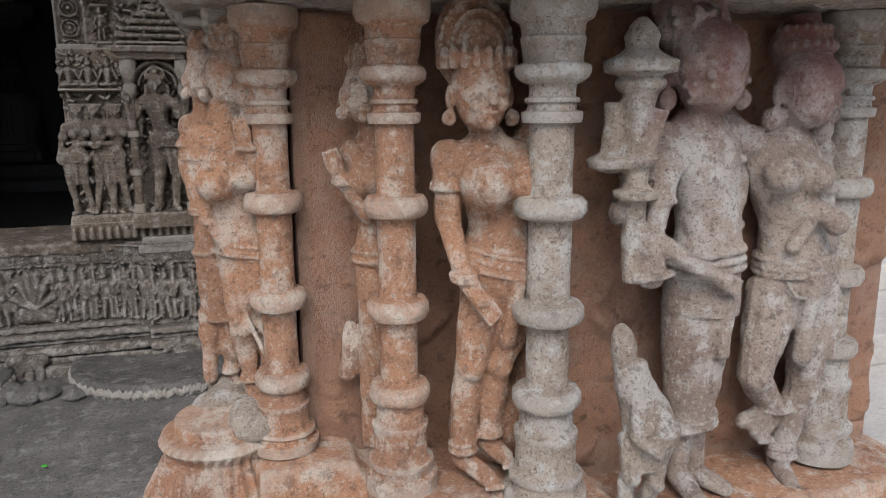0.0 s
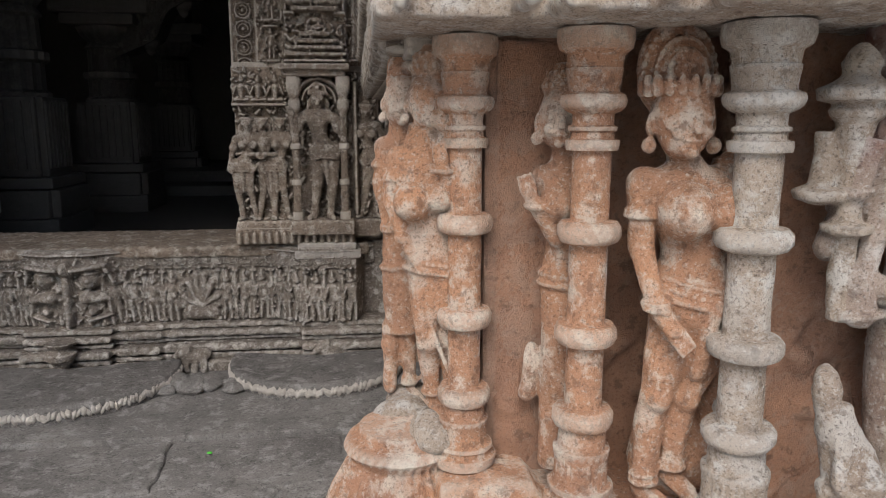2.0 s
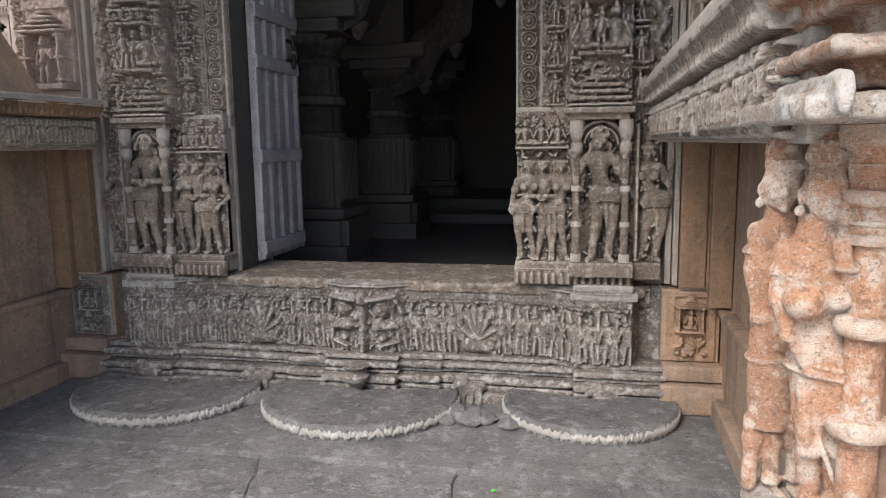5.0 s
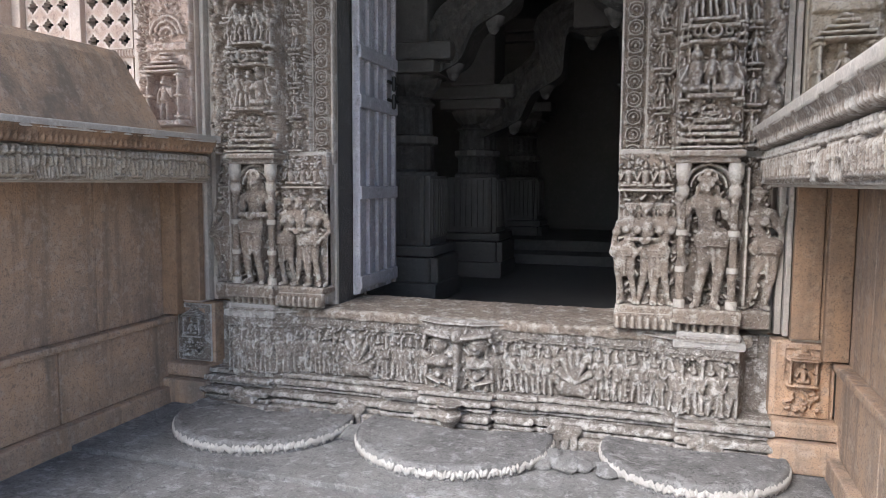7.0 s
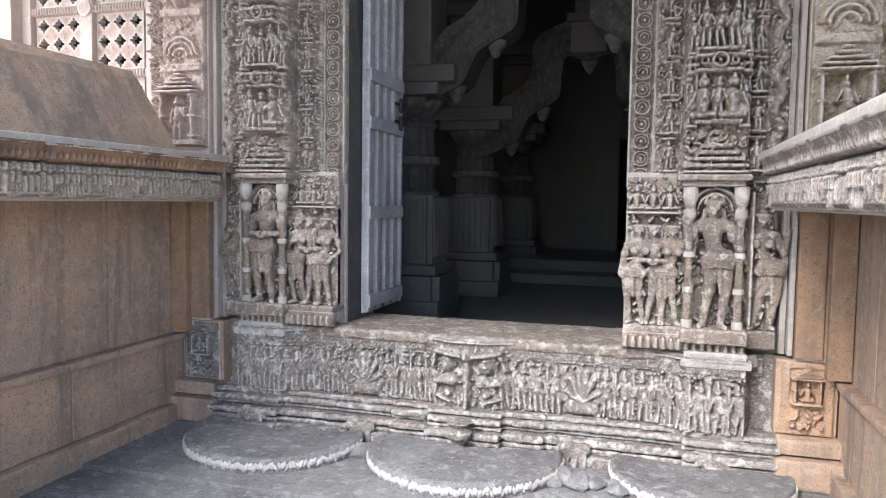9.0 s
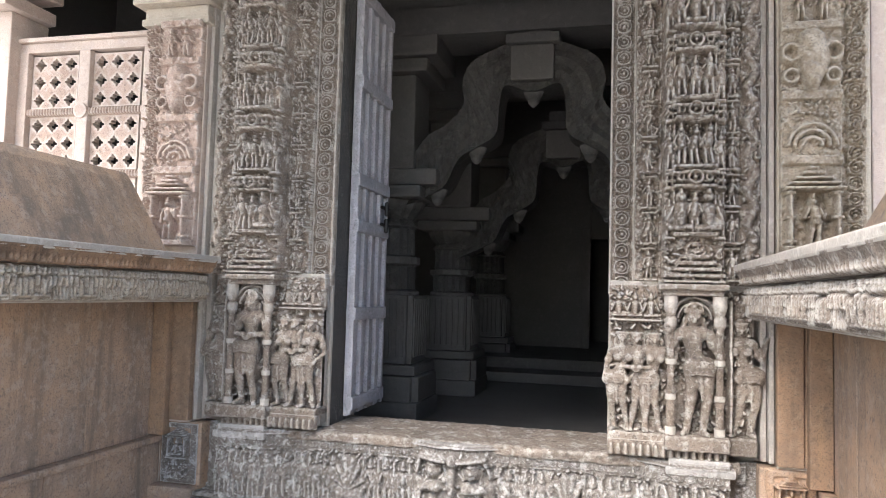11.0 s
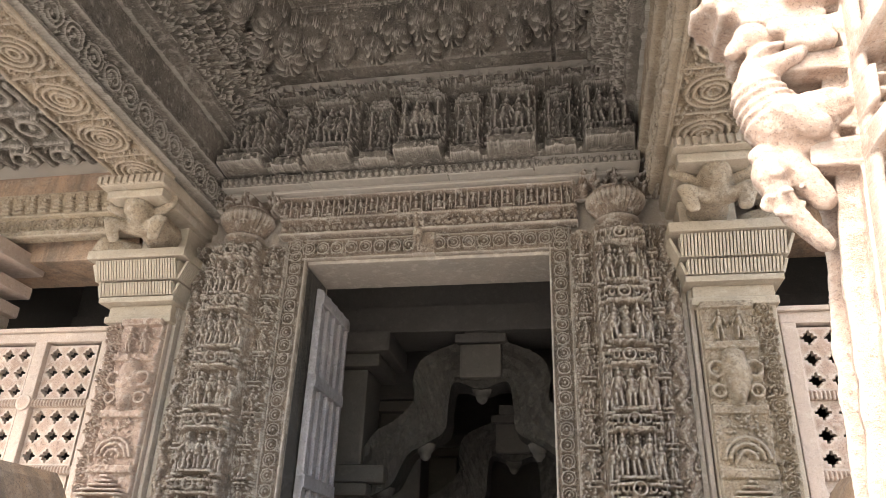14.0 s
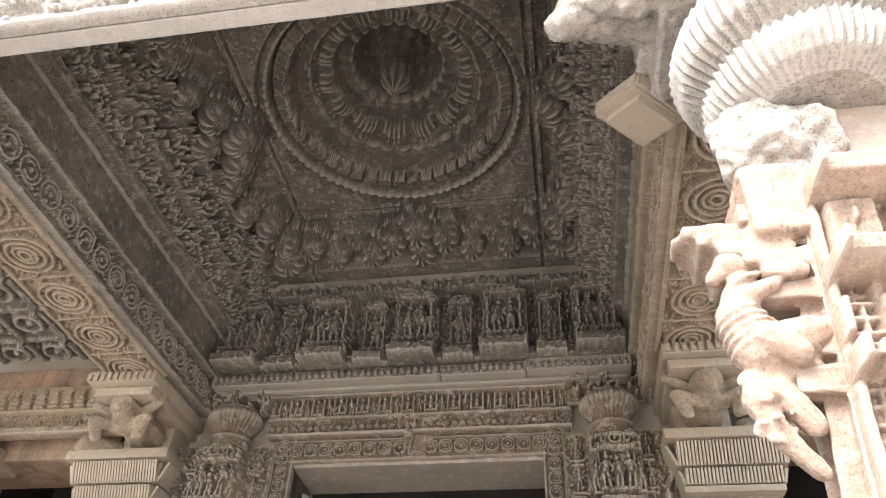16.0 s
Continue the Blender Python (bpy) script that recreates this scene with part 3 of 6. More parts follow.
L.clutter(0, 1.36, .01, .17, .005, .016, rng, 600)
L.wear(.001, rng)
L.make("lintel_band", (-.68, -.045, 2.497), X, Z, M_CARVED, door)
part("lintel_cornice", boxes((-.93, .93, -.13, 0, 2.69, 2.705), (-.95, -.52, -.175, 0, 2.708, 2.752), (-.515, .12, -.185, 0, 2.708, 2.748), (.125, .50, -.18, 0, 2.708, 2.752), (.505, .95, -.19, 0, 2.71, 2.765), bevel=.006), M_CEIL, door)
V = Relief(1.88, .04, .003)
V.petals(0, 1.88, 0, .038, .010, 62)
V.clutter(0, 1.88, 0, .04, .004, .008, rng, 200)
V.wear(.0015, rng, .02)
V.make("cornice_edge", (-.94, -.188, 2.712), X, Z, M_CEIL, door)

# ---- frieze of niches ----
W = 1.86
F = Relief(W, .47, .0038)
F.rect(0, W, 0, .05, .06, .01)
F.rect(0, W, .05, .09, .03, .01)
F.rect(0, W, .42, .47, .05, .01)
for i in range(9):
    c = W * (i + .5) / 9
    big = i % 2 == 0
    w = .19 if big else .12
    F.rect(c - w * .55, c + w * .55, 0, .10, .05 if big else .02, .006)
    F.rect(c - w * .55, c + w * .55, .10, .40, .035 if big else .01, .006)
G = Relief(W, .47, .0038)
for i in range(9):
    c = W * (i + .5) / 9
    big = i % 2 == 0
    G.kiosk(c, .09, .18 if big else .11, .34, .034 if big else .024, rng, False, 2 if big else 1)
G.clutter(0, W, .08, .45, .006, .028, rng, 800)
F.z += G.z
F.wear(.0025, rng, .015)
frieze = thing("frieze", "dark carved frieze of small pillared niches with figures", "frieze", kind="structure")
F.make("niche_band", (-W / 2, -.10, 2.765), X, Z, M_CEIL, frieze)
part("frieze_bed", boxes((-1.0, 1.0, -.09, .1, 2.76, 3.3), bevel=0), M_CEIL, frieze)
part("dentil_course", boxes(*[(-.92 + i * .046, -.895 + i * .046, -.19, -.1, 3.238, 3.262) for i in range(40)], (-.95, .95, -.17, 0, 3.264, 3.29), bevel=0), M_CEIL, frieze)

# ---- ceiling: square coffer that closes to a ringed dome ----
CX, CY = 0.04, -1.10
C = Relief(1.90, 1.86, .0055)
gx, gy = C.u - .95 + 0.0 - CX, C.v - 1.86 + (-.12) - CY
rr, th = np.hypot(gx, gy), np.arctan2(gy, gx)
sq = np.maximum(np.abs(gx) / .93, np.abs(gy) / .90)
zz = np.where(sq > .94, 0, np.minimum(.13, (0.94 - sq) * .5))
zz += .035 * ((np.maximum(np.abs(gx), np.abs(gy)) > .60) & (sq < .93))
# clusters of ribbed shells along the four sides and in the corners
for quarter in range(4):
    a = quarter * math.pi / 2
    nx_, ny_ = round(math.cos(a)), round(math.sin(a))
    for along in (-.66, 0, .66):
        for side_, out, rad in ((0, .645, .066), (-.125, .70, .062), (.125, .70, .062), (0, .785, .066), (-.24, .77, .058), (.24, .77, .058)):
            t = along + side_
            px, py = nx_ * out - ny_ * t, ny_ * out + nx_ * t
            if abs(px) > .89 or abs(py) > .87:
                continue
            rad *= 1.2
            d = np.hypot(gx - px, gy - py) / rad
            aa = np.arctan2(gy - py + ny_ * rad * .8, gx - px + nx_ * rad * .8)
            k = np.sqrt(np.clip(1 - d * d, 0, 1))
            zz = np.where(d < 1, np.minimum(zz, .10 - .16 * k * (.78 + .22 * np.abs(np.cos(aa * 8)))), zz)
            zz = np.where((d >= 1) & (d < 1.22), np.minimum(zz, .075 + .02 * np.cos(aa * 26)), zz)
dome = np.interp(rr, [0, .03, .06, .09, .14, .19, .20, .26, .275, .34, .36, .42, .44, .50, .52, .56, .58], [.22, .26, .30, .50, .54, .46, .38, .40, .33, .33, .25, .27, .18, .20, .11, .14, .10])
dome = dome - .05 * (np.abs(np.cos(th * 22)) > .3) * ((rr > .445) & (rr < .50)) - .075 * np.abs(np.cos(th * 7)) * np.sqrt(np.clip(1 - ((rr - .31) / .045) ** 2, 0, 1)) * (.8 + .2 * np.cos(th * 84)) - .02 * np.abs(np.cos(th * 12)) * ((rr > .20) & (rr < .26)) - .05 * np.abs(np.cos(th * 4)) * (rr < .11)
dome = .02 + dome * 1.15 - .02 * np.abs(np.sin(th * 16)) * ((rr > .36) & (rr < .42)) - .012 * np.abs(np.cos(th * 40)) * ((rr > .52) & (rr < .56))
zz = np.where(rr < .56, dome, zz)
zz += .03 * ((np.abs(np.abs(gx) - .57) < .008) & (rr >= .56)) + .03 * ((np.abs(np.abs(gy) - .57) < .008) & (rr >= .56))
C.z = -zz
G = Relief(1.90, 1.86, .0055)
G.clutter(0.02, 1.88, .02, 1.84, .007, .010, rng, 1500)
C.z += G.z * (rr > .56) * (zz > .1)
C.wear(.002, rng, .03)
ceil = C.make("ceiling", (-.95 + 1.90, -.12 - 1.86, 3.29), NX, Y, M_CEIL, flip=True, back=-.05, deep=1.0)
tagged(ceil, "soot-dark carved stone ceiling with ringed lotus dome", "ceiling", kind="structure")
roof = part("ceiling_slab", boxes((-1.6, 1.6, -2.15, .2, 4.12, 4.25), (-2.7, -1.25, -1.9, .2, 2.95, 3.1), (1.25, 2.7, -.8, .2, 2.95, 3.1), bevel=0), M_CEIL)
tagged(roof, "plain stone roof slabs over the porch", "roof", kind="structure")

# ---- side beams ----
for s in (-1, 1):
    beam = thing("side_beam", "carved stone beam over the porch side", "beam", kind="structure")
    part("beam_core", boxes((s * 1.01, s * 1.27, -2.0, 0.0, 2.625, 2.95), (s * .99, s * 1.27, -2.0, 0, 2.95, 4.15)), M_CEIL, beam)
    K = Relief(1.90, .36, .0045)
    K.rect(0, 1.9, 0, .02, .012)
    K.rect(0, 1.9, .15, .17, .03)
    K.scroll(.0, 1.9, .025, .145, .014)
    K.rect(0, 1.9, .17, .36, .02)
    K.petals(0, 1.9, .19, .26, .012, 40)
    K.clutter(0, 1.9, .03, .35, .007, .014, rng, 1100)
    K.wear(.0012, rng)
    o, U = ((-1.0, -1.95, 2.615), Y) if s < 0 else ((1.0, -.05, 2.615), NY)
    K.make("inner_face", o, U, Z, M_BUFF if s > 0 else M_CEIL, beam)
    K = Relief(1.90, .46, .0045)
    K.z += .02 + K.v * .22
    K.rect(0, 1.9, .02, .05, .02)
    K.rect(0, 1.9, .15, .17, .03)
    K.rect(0, 1.9, .30, .32, .03)
    K.rect(0, 1.9, .42, .46, .03)
    G = Relief(1.90, .46, .0045)
    G.clutter(0, 1.9, .05, .15, .010, .028, rng, 500)
    G.clutter(0, 1.9, .18, .30, .012, .034, rng, 420)
    G.clutter(0, 1.9, .33, .42, .008, .026, rng, 600)
    K.z += G.z
    K.wear(.0015, rng)
    o, U = ((-.985, -1.95, 2.97), Y) if s < 0 else ((.985, -.05, 2.97), NY)
    K.make("corbel_courses", o, U, Z, M_CEIL, beam)
    K = Relief(1.5, .26, .004)
    K.rect(0, 1.5, 0, .02, .01)
    K.rect(0, 1.5, .24, .26, .01)
    for q in range(6):
        K.rect(.05 + q * .25, .06 + q * .25, .02, .24, .01)
        for r in (.09, .065, .04, .02):
            K.ring(.18 + q * .25, .13, r, .010, .012)
    K.clutter(0, 1.5, .02, .24, .006, .012, rng, 700)
    K.wear(.0008, rng)
    K.make("soffit", (1.01 if s > 0 else -1.27, -1.95, 2.62), Y, X, M_BUFF, beam)
front = thing("front_beam", "pale carved stone beam with roundels across the porch front", "beam", kind="structure")
part("beam_core", boxes((-1.4, 1.4, -2.0, -1.95, 2.72, 4.2)), M_OUT, front)
K = Relief(2.3, .62, .0048)
K.rect(0, 2.3, 0, .03, .02)
K.rect(0, 2.3, .34, .38, .03)
for q in range(6):
    c = .2 + q * .4
    for r in (.10, .07, .035):
        K.ring(c, .17, r, .016, .02)
    K.beads(c - .09, c + .09, .07, .012, .02)
K.clutter(0, 2.3, .04, .6, .012, .02, rng, 700)
K.wear(.001, rng)
K.make("roundel_face", (-1.15, -2.004, 2.722), X, Z, M_OUT, front, back=0.0)

bay = Relief(1.7, 1.3, .006)
for q in range(7):
    bay.rect(.05 + q * .24, .08 + q * .24, 0, 1.3, .02)
for q in range(6):
    bay.rect(0, 1.7, .03 + q * .22, .06 + q * .22, .02)
for a in range(7):
    for b in range(6):
        bay.ring(.2 + a * .24 - .02, .155 + b * .22, .06, .018, .02)
        bay.disc(.18 + a * .24, .155 + b * .22, .025, .02)
bay.clutter(0, 1.7, 0, 1.3, .009, .014, rng, 700)
bay.wear(.0015, rng)
b = bay.make("ceiling_bay", (-2.6, -1.85, 2.945), Y, X, M_CEIL)
tagged(b, "dark carved ceiling of the porch side bay", "ceiling", kind="structure")


# ---- pilasters, brackets and pierced screens beside the door ----
def pierced(bm, x0, z0, cols, rows, cell, y0, y1):
    """A stone screen whose cells each have a real star-shaped hole."""
    n = 7
    hole = {(3, 1), (3, 2), (3, 3), (3, 4), (3, 5), (1, 3), (2, 3), (4, 3), (5, 3), (2, 2), (4, 4), (2, 4), (4, 2)}
    p = cell / n
    solid = lambda i, j: 0 <= i < cols * n and 0 <= j < rows * n and (i % n, j % n) not in hole
    vs = {}

    def v(i, j, y):
        if (i, j, y) not in vs:
            vs[i, j, y] = bm.verts.new((x0 + i * p, y, z0 + j * p))
        return vs[i, j, y]

    for i in range(cols * n):
        for j in range(rows * n):
            if not solid(i, j):
                continue
            bm.faces.new((v(i, j, y0), v(i + 1, j, y0), v(i + 1, j + 1, y0), v(i, j + 1, y0)))
            bm.faces.new((v(i, j + 1, y1), v(i + 1, j + 1, y1), v(i + 1, j, y1), v(i, j, y1)))
            for di, dj, a, b in ((-1, 0, (0, 1), (0, 0)), (1, 0, (1, 0), (1, 1)), (0, -1, (0, 0), (1, 0)), (0, 1, (1, 1), (0, 1))):
                if not solid(i + di, j + dj):
                    bm.faces.new((v(i + a[0], j + a[1], y0), v(i + a[0], j + a[1], y1), v(i + b[0], j + b[1], y1), v(i + b[0], j + b[1], y0)))


def ribbed(bm, x0, x1, y0, y1, z0, z1, flare, n=26):
    """A flaring capital slab with upright ribs on its front and sides."""
    box(bm, x0, x1, y0, y1, z0, z1, 0)
    for i in range(n):
        a = x0 + (i + .5) * (x1 - x0) / n
        w = (x1 - x0) / n * .32
        q = bmesh.ops.create_cube(bm, size=1, matrix=Matrix.LocRotScale((a, y0 - flare / 2, (z0 + z1) / 2), Euler((math.atan2(flare, z1 - z0), 0, 0)), (w * 2, .012, (z1 - z0) * 1.05)))
    for sx in (x0, x1):
        m = max(3, int(n * (y1 - y0) / (x1 - x0)))
        for i in range(m):
            a = y0 + (i + .5) * (y1 - y0) / m
            bmesh.ops.create_cube(bm, size=1, matrix=Matrix.LocRotScale((sx + (flare / 2 if sx == x1 else -flare / 2), a, (z0 + z1) / 2), Euler((0, (1 if sx == x1 else -1) * math.atan2(flare, z1 - z0), 0)), (.012, (y1 - y0) / m * .6, (z1 - z0) * 1.05)))


def squat_bearer(bm, x, y, z, k):
    """A plain crouching bracket figure."""
    limb(bm, (x, y, z + .09 * k), (x, y + .02, z + .17 * k), .075 * k, .085 * k)
    limb(bm, (x, y - .03, z + .26 * k), (x, y - .03, z + .27 * k), .055 * k, .05 * k)
    for s in (-1, 1):
        limb(bm, (x + s * .04 * k, y, z + .07 * k), (x + s * .12 * k, y - .04, z + .10 * k), .045 * k, .04 * k)
        limb(bm, (x + s * .12 * k, y - .04, z + .10 * k), (x + s * .10 * k, y - .03, z - .01), .038 * k, .03 * k)
        limb(bm, (x + s * .09 * k, y, z + .20 * k), (x + s * .15 * k, y - .02, z + .23 * k), .035 * k, .03 * k)
        limb(bm, (x + s * .15 * k, y - .02, z + .23 * k), (x + s * .14 * k, y, z + .33 * k), .03 * k, .03 * k)


for s in (-1, 1):
    pil = thing("pilaster", "buff stone pilaster with vase panels and ribbed capital", "pilaster", group="pilasters beside the door", kind="structure")
    part("shaft", boxes((s * 1.11, s * 1.40, -.12, .05, .41, 2.12)), M_PINK if s < 0 else M_BUFF, pil)
    part("edge_moulding", boxes((s * 1.065, s * 1.085, -.07, 0, .42, 2.4), (s * 1.088, s * 1.105, -.10, 0, .42, 2.2), bevel=.005), M_CARVED, pil)
    Q = Relief(.27, .95, .003)
    Q.rect(.0, .19, 0, .95, .012)
    for a, b in ((.30, .33), (.52, .55), (.76, .79), (.92, .95)):
        Q.rect(0, .195, a, b, .012)
    G = Relief(.27, .95, .003)
    G.kiosk(.095, .0, .17, .29, .03, rng)
    for r in (.075, .055, .03):
        G.ring(.095, .36, r, .009, .014, 0, 0, 3.14)
    G.clutter(.02, .17, .34, .51, .006, .012, rng, 60)
    G.cap(.095, .57, .095, .62, .025, .05, .03)
    G.cap(.095, .66, .095, .72, .06, .045, .03)
    for k in (-1, 1):
        G.ring(.095 + k * .065, .68, .028, .010, .018)
        G.ring(.095 + k * .065, .60, .022, .008, .016)
    G.person(.06, .80, .11, .02, rng)
    G.person(.13, .80, .11, .02, rng)
    G.scroll(.205, .26, .0, .95, .010, True)
    Q.z += G.z
    G.z *= 1.3
    Q.clutter(0, .27, .30, .95, .005, .02, rng, 420)
    Q.wear(.0018, rng, .015)
    Q.make("vase_panel", (1.115 if s > 0 else -1.385, -.125, 1.13), X, Z, M_PINK if s < 0 else M_BUFF, pil, flip=s < 0)
    bm = boxes((s * 1.09, s * 1.41, -.15, .05, 2.07, 2.10), (s * 1.10, s * 1.40, -.14, .05, 2.10, 2.15), (s * 1.07, s * 1.43, -.19, .05, 2.15, 2.175), (s * 1.02, s * 1.49, -.26, .05, 2.335, 2.375), bevel=.005)
    a, b = sorted((s * 1.08, s * 1.43))
    ribbed(bm, a, b, -.19, .05, 2.18, 2.235, .02)
    ribbed(bm, a - .02, b + .02, -.21, .05, 2.245, 2.33, .035, 30)
    part("capital", bm, M_BUFF, pil, "ribbed spreading capital")
    part("bracket_block", boxes((s * 1.03, s * 1.33, -.50, .05, 2.56, 2.615), (s * 1.05, s * 1.31, -.46, .05, 2.52, 2.558), (s * 1.08, s * 1.30, -.16, .05, 2.37, 2.52), bevel=.006), M_BUFF, pil)
    part("dentil", boxes(*[(s * (1.045 + q * .03), s * (1.062 + q * .03), -.512, -.49, 2.565, 2.60) for q in range(10)], bevel=.002), M_BUFF, pil)
    bm = bmesh.new()
    squat_bearer(bm, s * 1.19, -.36, 2.375, .62)
    for v in bm.verts:
        v.co.x = s * 1.19 + (v.co.x - s * 1.19) * 1.5
    limb(bm, (s * 1.19, -.14, 2.46), (s * 1.19, -.40, 2.50), .085, .06)
    limb(bm, (s * 1.36, -.10, 2.42), (s * 1.50, -.12, 2.46), .06, .05)
    limb(bm, (s * 1.50, -.12, 2.46), (s * 1.58, -.10, 2.42), .06, .03)
    b = part("bracket_statue", bm, M_BUFF)
    tagged(b, "buff stone crouching bearer carved on the bracket", "statue", group="bracket bearers")
    fuse(b, .007, .006)
    scr = thing("stone_screen", "pink sandstone screen pierced with star-shaped holes", "screen", group="pierced screens", kind="structure")
    x0 = 1.45 if s > 0 else -2.10
    for q in range(2):
        for r in range(3):
            bm = bmesh.new()
            pierced(bm, x0 + .03 + q * .33, 1.19 + r * .285, 3, 3, .083, -.03, .0)
            part("pierced_panel", bm, M_PINK, scr)
    rows = [(x0 - .03, x0 + .68, -.055, .03, 1.15, 1.19), (x0 - .03, x0 + .68, -.055, .03, 2.02, 2.065), (x0 - .05, x0 + .70, -.075, .03, 2.065, 2.085)]
    rows += [(x0 - .03 + q * .335, x0 + .03 + q * .335 - .003, -.06, .03, 1.19, 2.02) for q in range(3)]
    part("screen_frame", boxes(*rows, bevel=.006), M_PINK, scr)
    for r in range(2):
        B = Relief(.66, .036, .003)
        B.petals(0, .66, 0, .036, .008, 44)
        B.make("beaded_rail", (x0, -.045, 1.438 + r * .285), X, Z, M_PINK, scr)
    bm = bmesh.new()
    lathe(bm, [(.035, -.02), (.035, 0), (.02, .004)], 0, 0, 20)
    bmesh.ops.transform(bm, matrix=Matrix.Translation((x0 + .33, -.07, 1.74)) @ Matrix.Rotation(radians(90), 4, 'X'), verts=bm.verts)
    part("boss", bm, M_PINK, scr, smooth=False)
    far = part("pilaster", boxes((s * 2.12, s * 2.36, -.12, .1, .4, 2.2), (s * 2.08, s * 2.40, -.20, .1, 2.2, 2.26), (s * 2.04, s * 2.44, -.25, .1, 2.30, 2.36), (s * 2.0, s * 2.4, -.4, .1, 2.42, 2.5), bevel=.008), M_PINK)
    tagged(far, "pink stone pilaster at the screen's outer end", "pilaster", kind="structure")
    E = Relief(1.25, .26, .004)
    E.rect(0, 1.25, 0, .03, .02)
    E.scroll(0, 1.25, .035, .11, .01)
    E.rect(0, 1.25, .115, .13, .015)
    for q in range(18):
        for r in range(5):
            E.rect(.01 + q * .07 + r * .006, .06 + q * .07 - r * .006, .14 + r * .022, .14 + r * .022 + .016, .012, add=False)
    E.wear(.001, rng)
    e = E.make("architrave", (1.32 if s > 0 else -2.57, -.12, 2.52), X, Z, M_BUFF)
    tagged(e, "buff stone architrave with a band of small triangles", "architrave", kind="structure")

# ---- side walls of the porch with seat, frieze and sloping back ----
for s in (-1, 1):
    side = thing("wall_west" if s < 0 else "wall_east", "streaked brown stone parapet wall with carved seat", "wall", kind="structure")
    yend = -1.80
    rr = random.Random(3 + s)
    y = -.02
    while y > yend + .02:
        y2 = max(yend, y - rr.uniform(.32, .5))
        part("slab", boxes((s * 1.275, s * 1.50, y2 + .002, y - .002, .352, .93)), M_WALL, side)
        y = y2
    y = -.10
    while y > yend + .02:
        y2 = max(yend, y - rr.uniform(.4, .7))
        part("plinth_slab", boxes((s * 1.25, s * 1.50, y2 + .002, y - .002, .07, .33), bevel=.006), M_WALL, side)
        y = y2
    part("plinth_ledge", boxes((s * 1.235, s * 1.50, yend, -.04, .325, .352), bevel=.008), M_WALL, side, "grey worn ledge")
    part("kerb", boxes((s * 1.215, s * 1.5, yend, -.12, -.05, .068), bevel=.01), M_WALL, side)
    part("corner_strip", boxes((s * 1.09, s * 1.27, -.055, 0, .42, .95), (s * 1.20, s * 1.272, -.16, -.05, .36, .95), bevel=.005), M_STRIP, side, "rust-streaked corner stone")
    part("corner_facing", boxes((s * 1.107, s * 1.19, -.135, -.1, .42, .93), (s * 1.192, s * 1.272, -.127, -.1, .42, .93), bevel=.004), M_STRIP, side, "rust-streaked facing under the seat")
    part("seat_slab", boxes((s * 1.02, s * 1.5, yend - .05, -.19, .905, 1.02), (s * 1.005, s * 1.5, yend - .05, -.19, 1.02, 1.035), (s * .965, s * 1.5, yend - .06, -.17, 1.06, 1.088), bevel=.006), M_CARVED, side)
    Nf = Relief(1.62, .105, .003)
    Nf.rect(0, 1.62, 0, .008, .008)
    q = .015
    while q < 1.6:
        Nf.person(q, .008, .09, .016, rng, 0, rng.random() < .4)
        q += .021
    Nf.clutter(0, 1.62, .01, .1, .0045, .014, rng, 600)
    Nf.wear(.0008, rng)
    o, U = ((-1.018, -1.82, .91), Y) if s < 0 else ((1.018, -.20, .91), NY)
    Nf.make("figure_frieze", o, U, Z, M_BUFF if s < 0 else M_CARVED, side)
    Lp = Relief(1.62, .05, .003)
    Lp.z += .005 + .014 * Lp.v / .05
    Lp.petals(0, 1.62, 0, .042, .013, 70)
    Lp.wear(.001, rng)
    o, U = ((-1.0, -1.82, 1.018), Y) if s < 0 else ((1.0, -.20, 1.018), NY)
    Lp.make("petal_lip", o, U, Z, M_STRIP if s < 0 else M_CARVED, side)
    bm = bmesh.new()
    y0, y1 = -.33, yend
    k = .15 if s > 0 else 0
    q = [(s * (1.10 + k), 1.088), (s * (1.24 + k), 1.36), (s * (1.27 + k), 1.395), (s * (1.32 + k), 1.385), (s * (1.34 + k), 1.35), (s * (1.20 + k), 1.088)]
    a = [bm.verts.new((px, y0 - (.05 if pz > 1.3 else 0), pz)) for px, pz in q]
    b = [bm.verts.new((px, y1, pz)) for px, pz in q]
    n = len(q)
    for i in range(n):
        j = (i + 1) % n
        bm.faces.new((a[i], a[j], b[j], b[i]))
    bm.faces.new(a[::-1])
    bm.faces.new(b)
    bmesh.ops.recalc_face_normals(bm, faces=bm.faces)
    part("seat_back", bm, M_WALL, side, "smooth sloping orange-brown seat back")

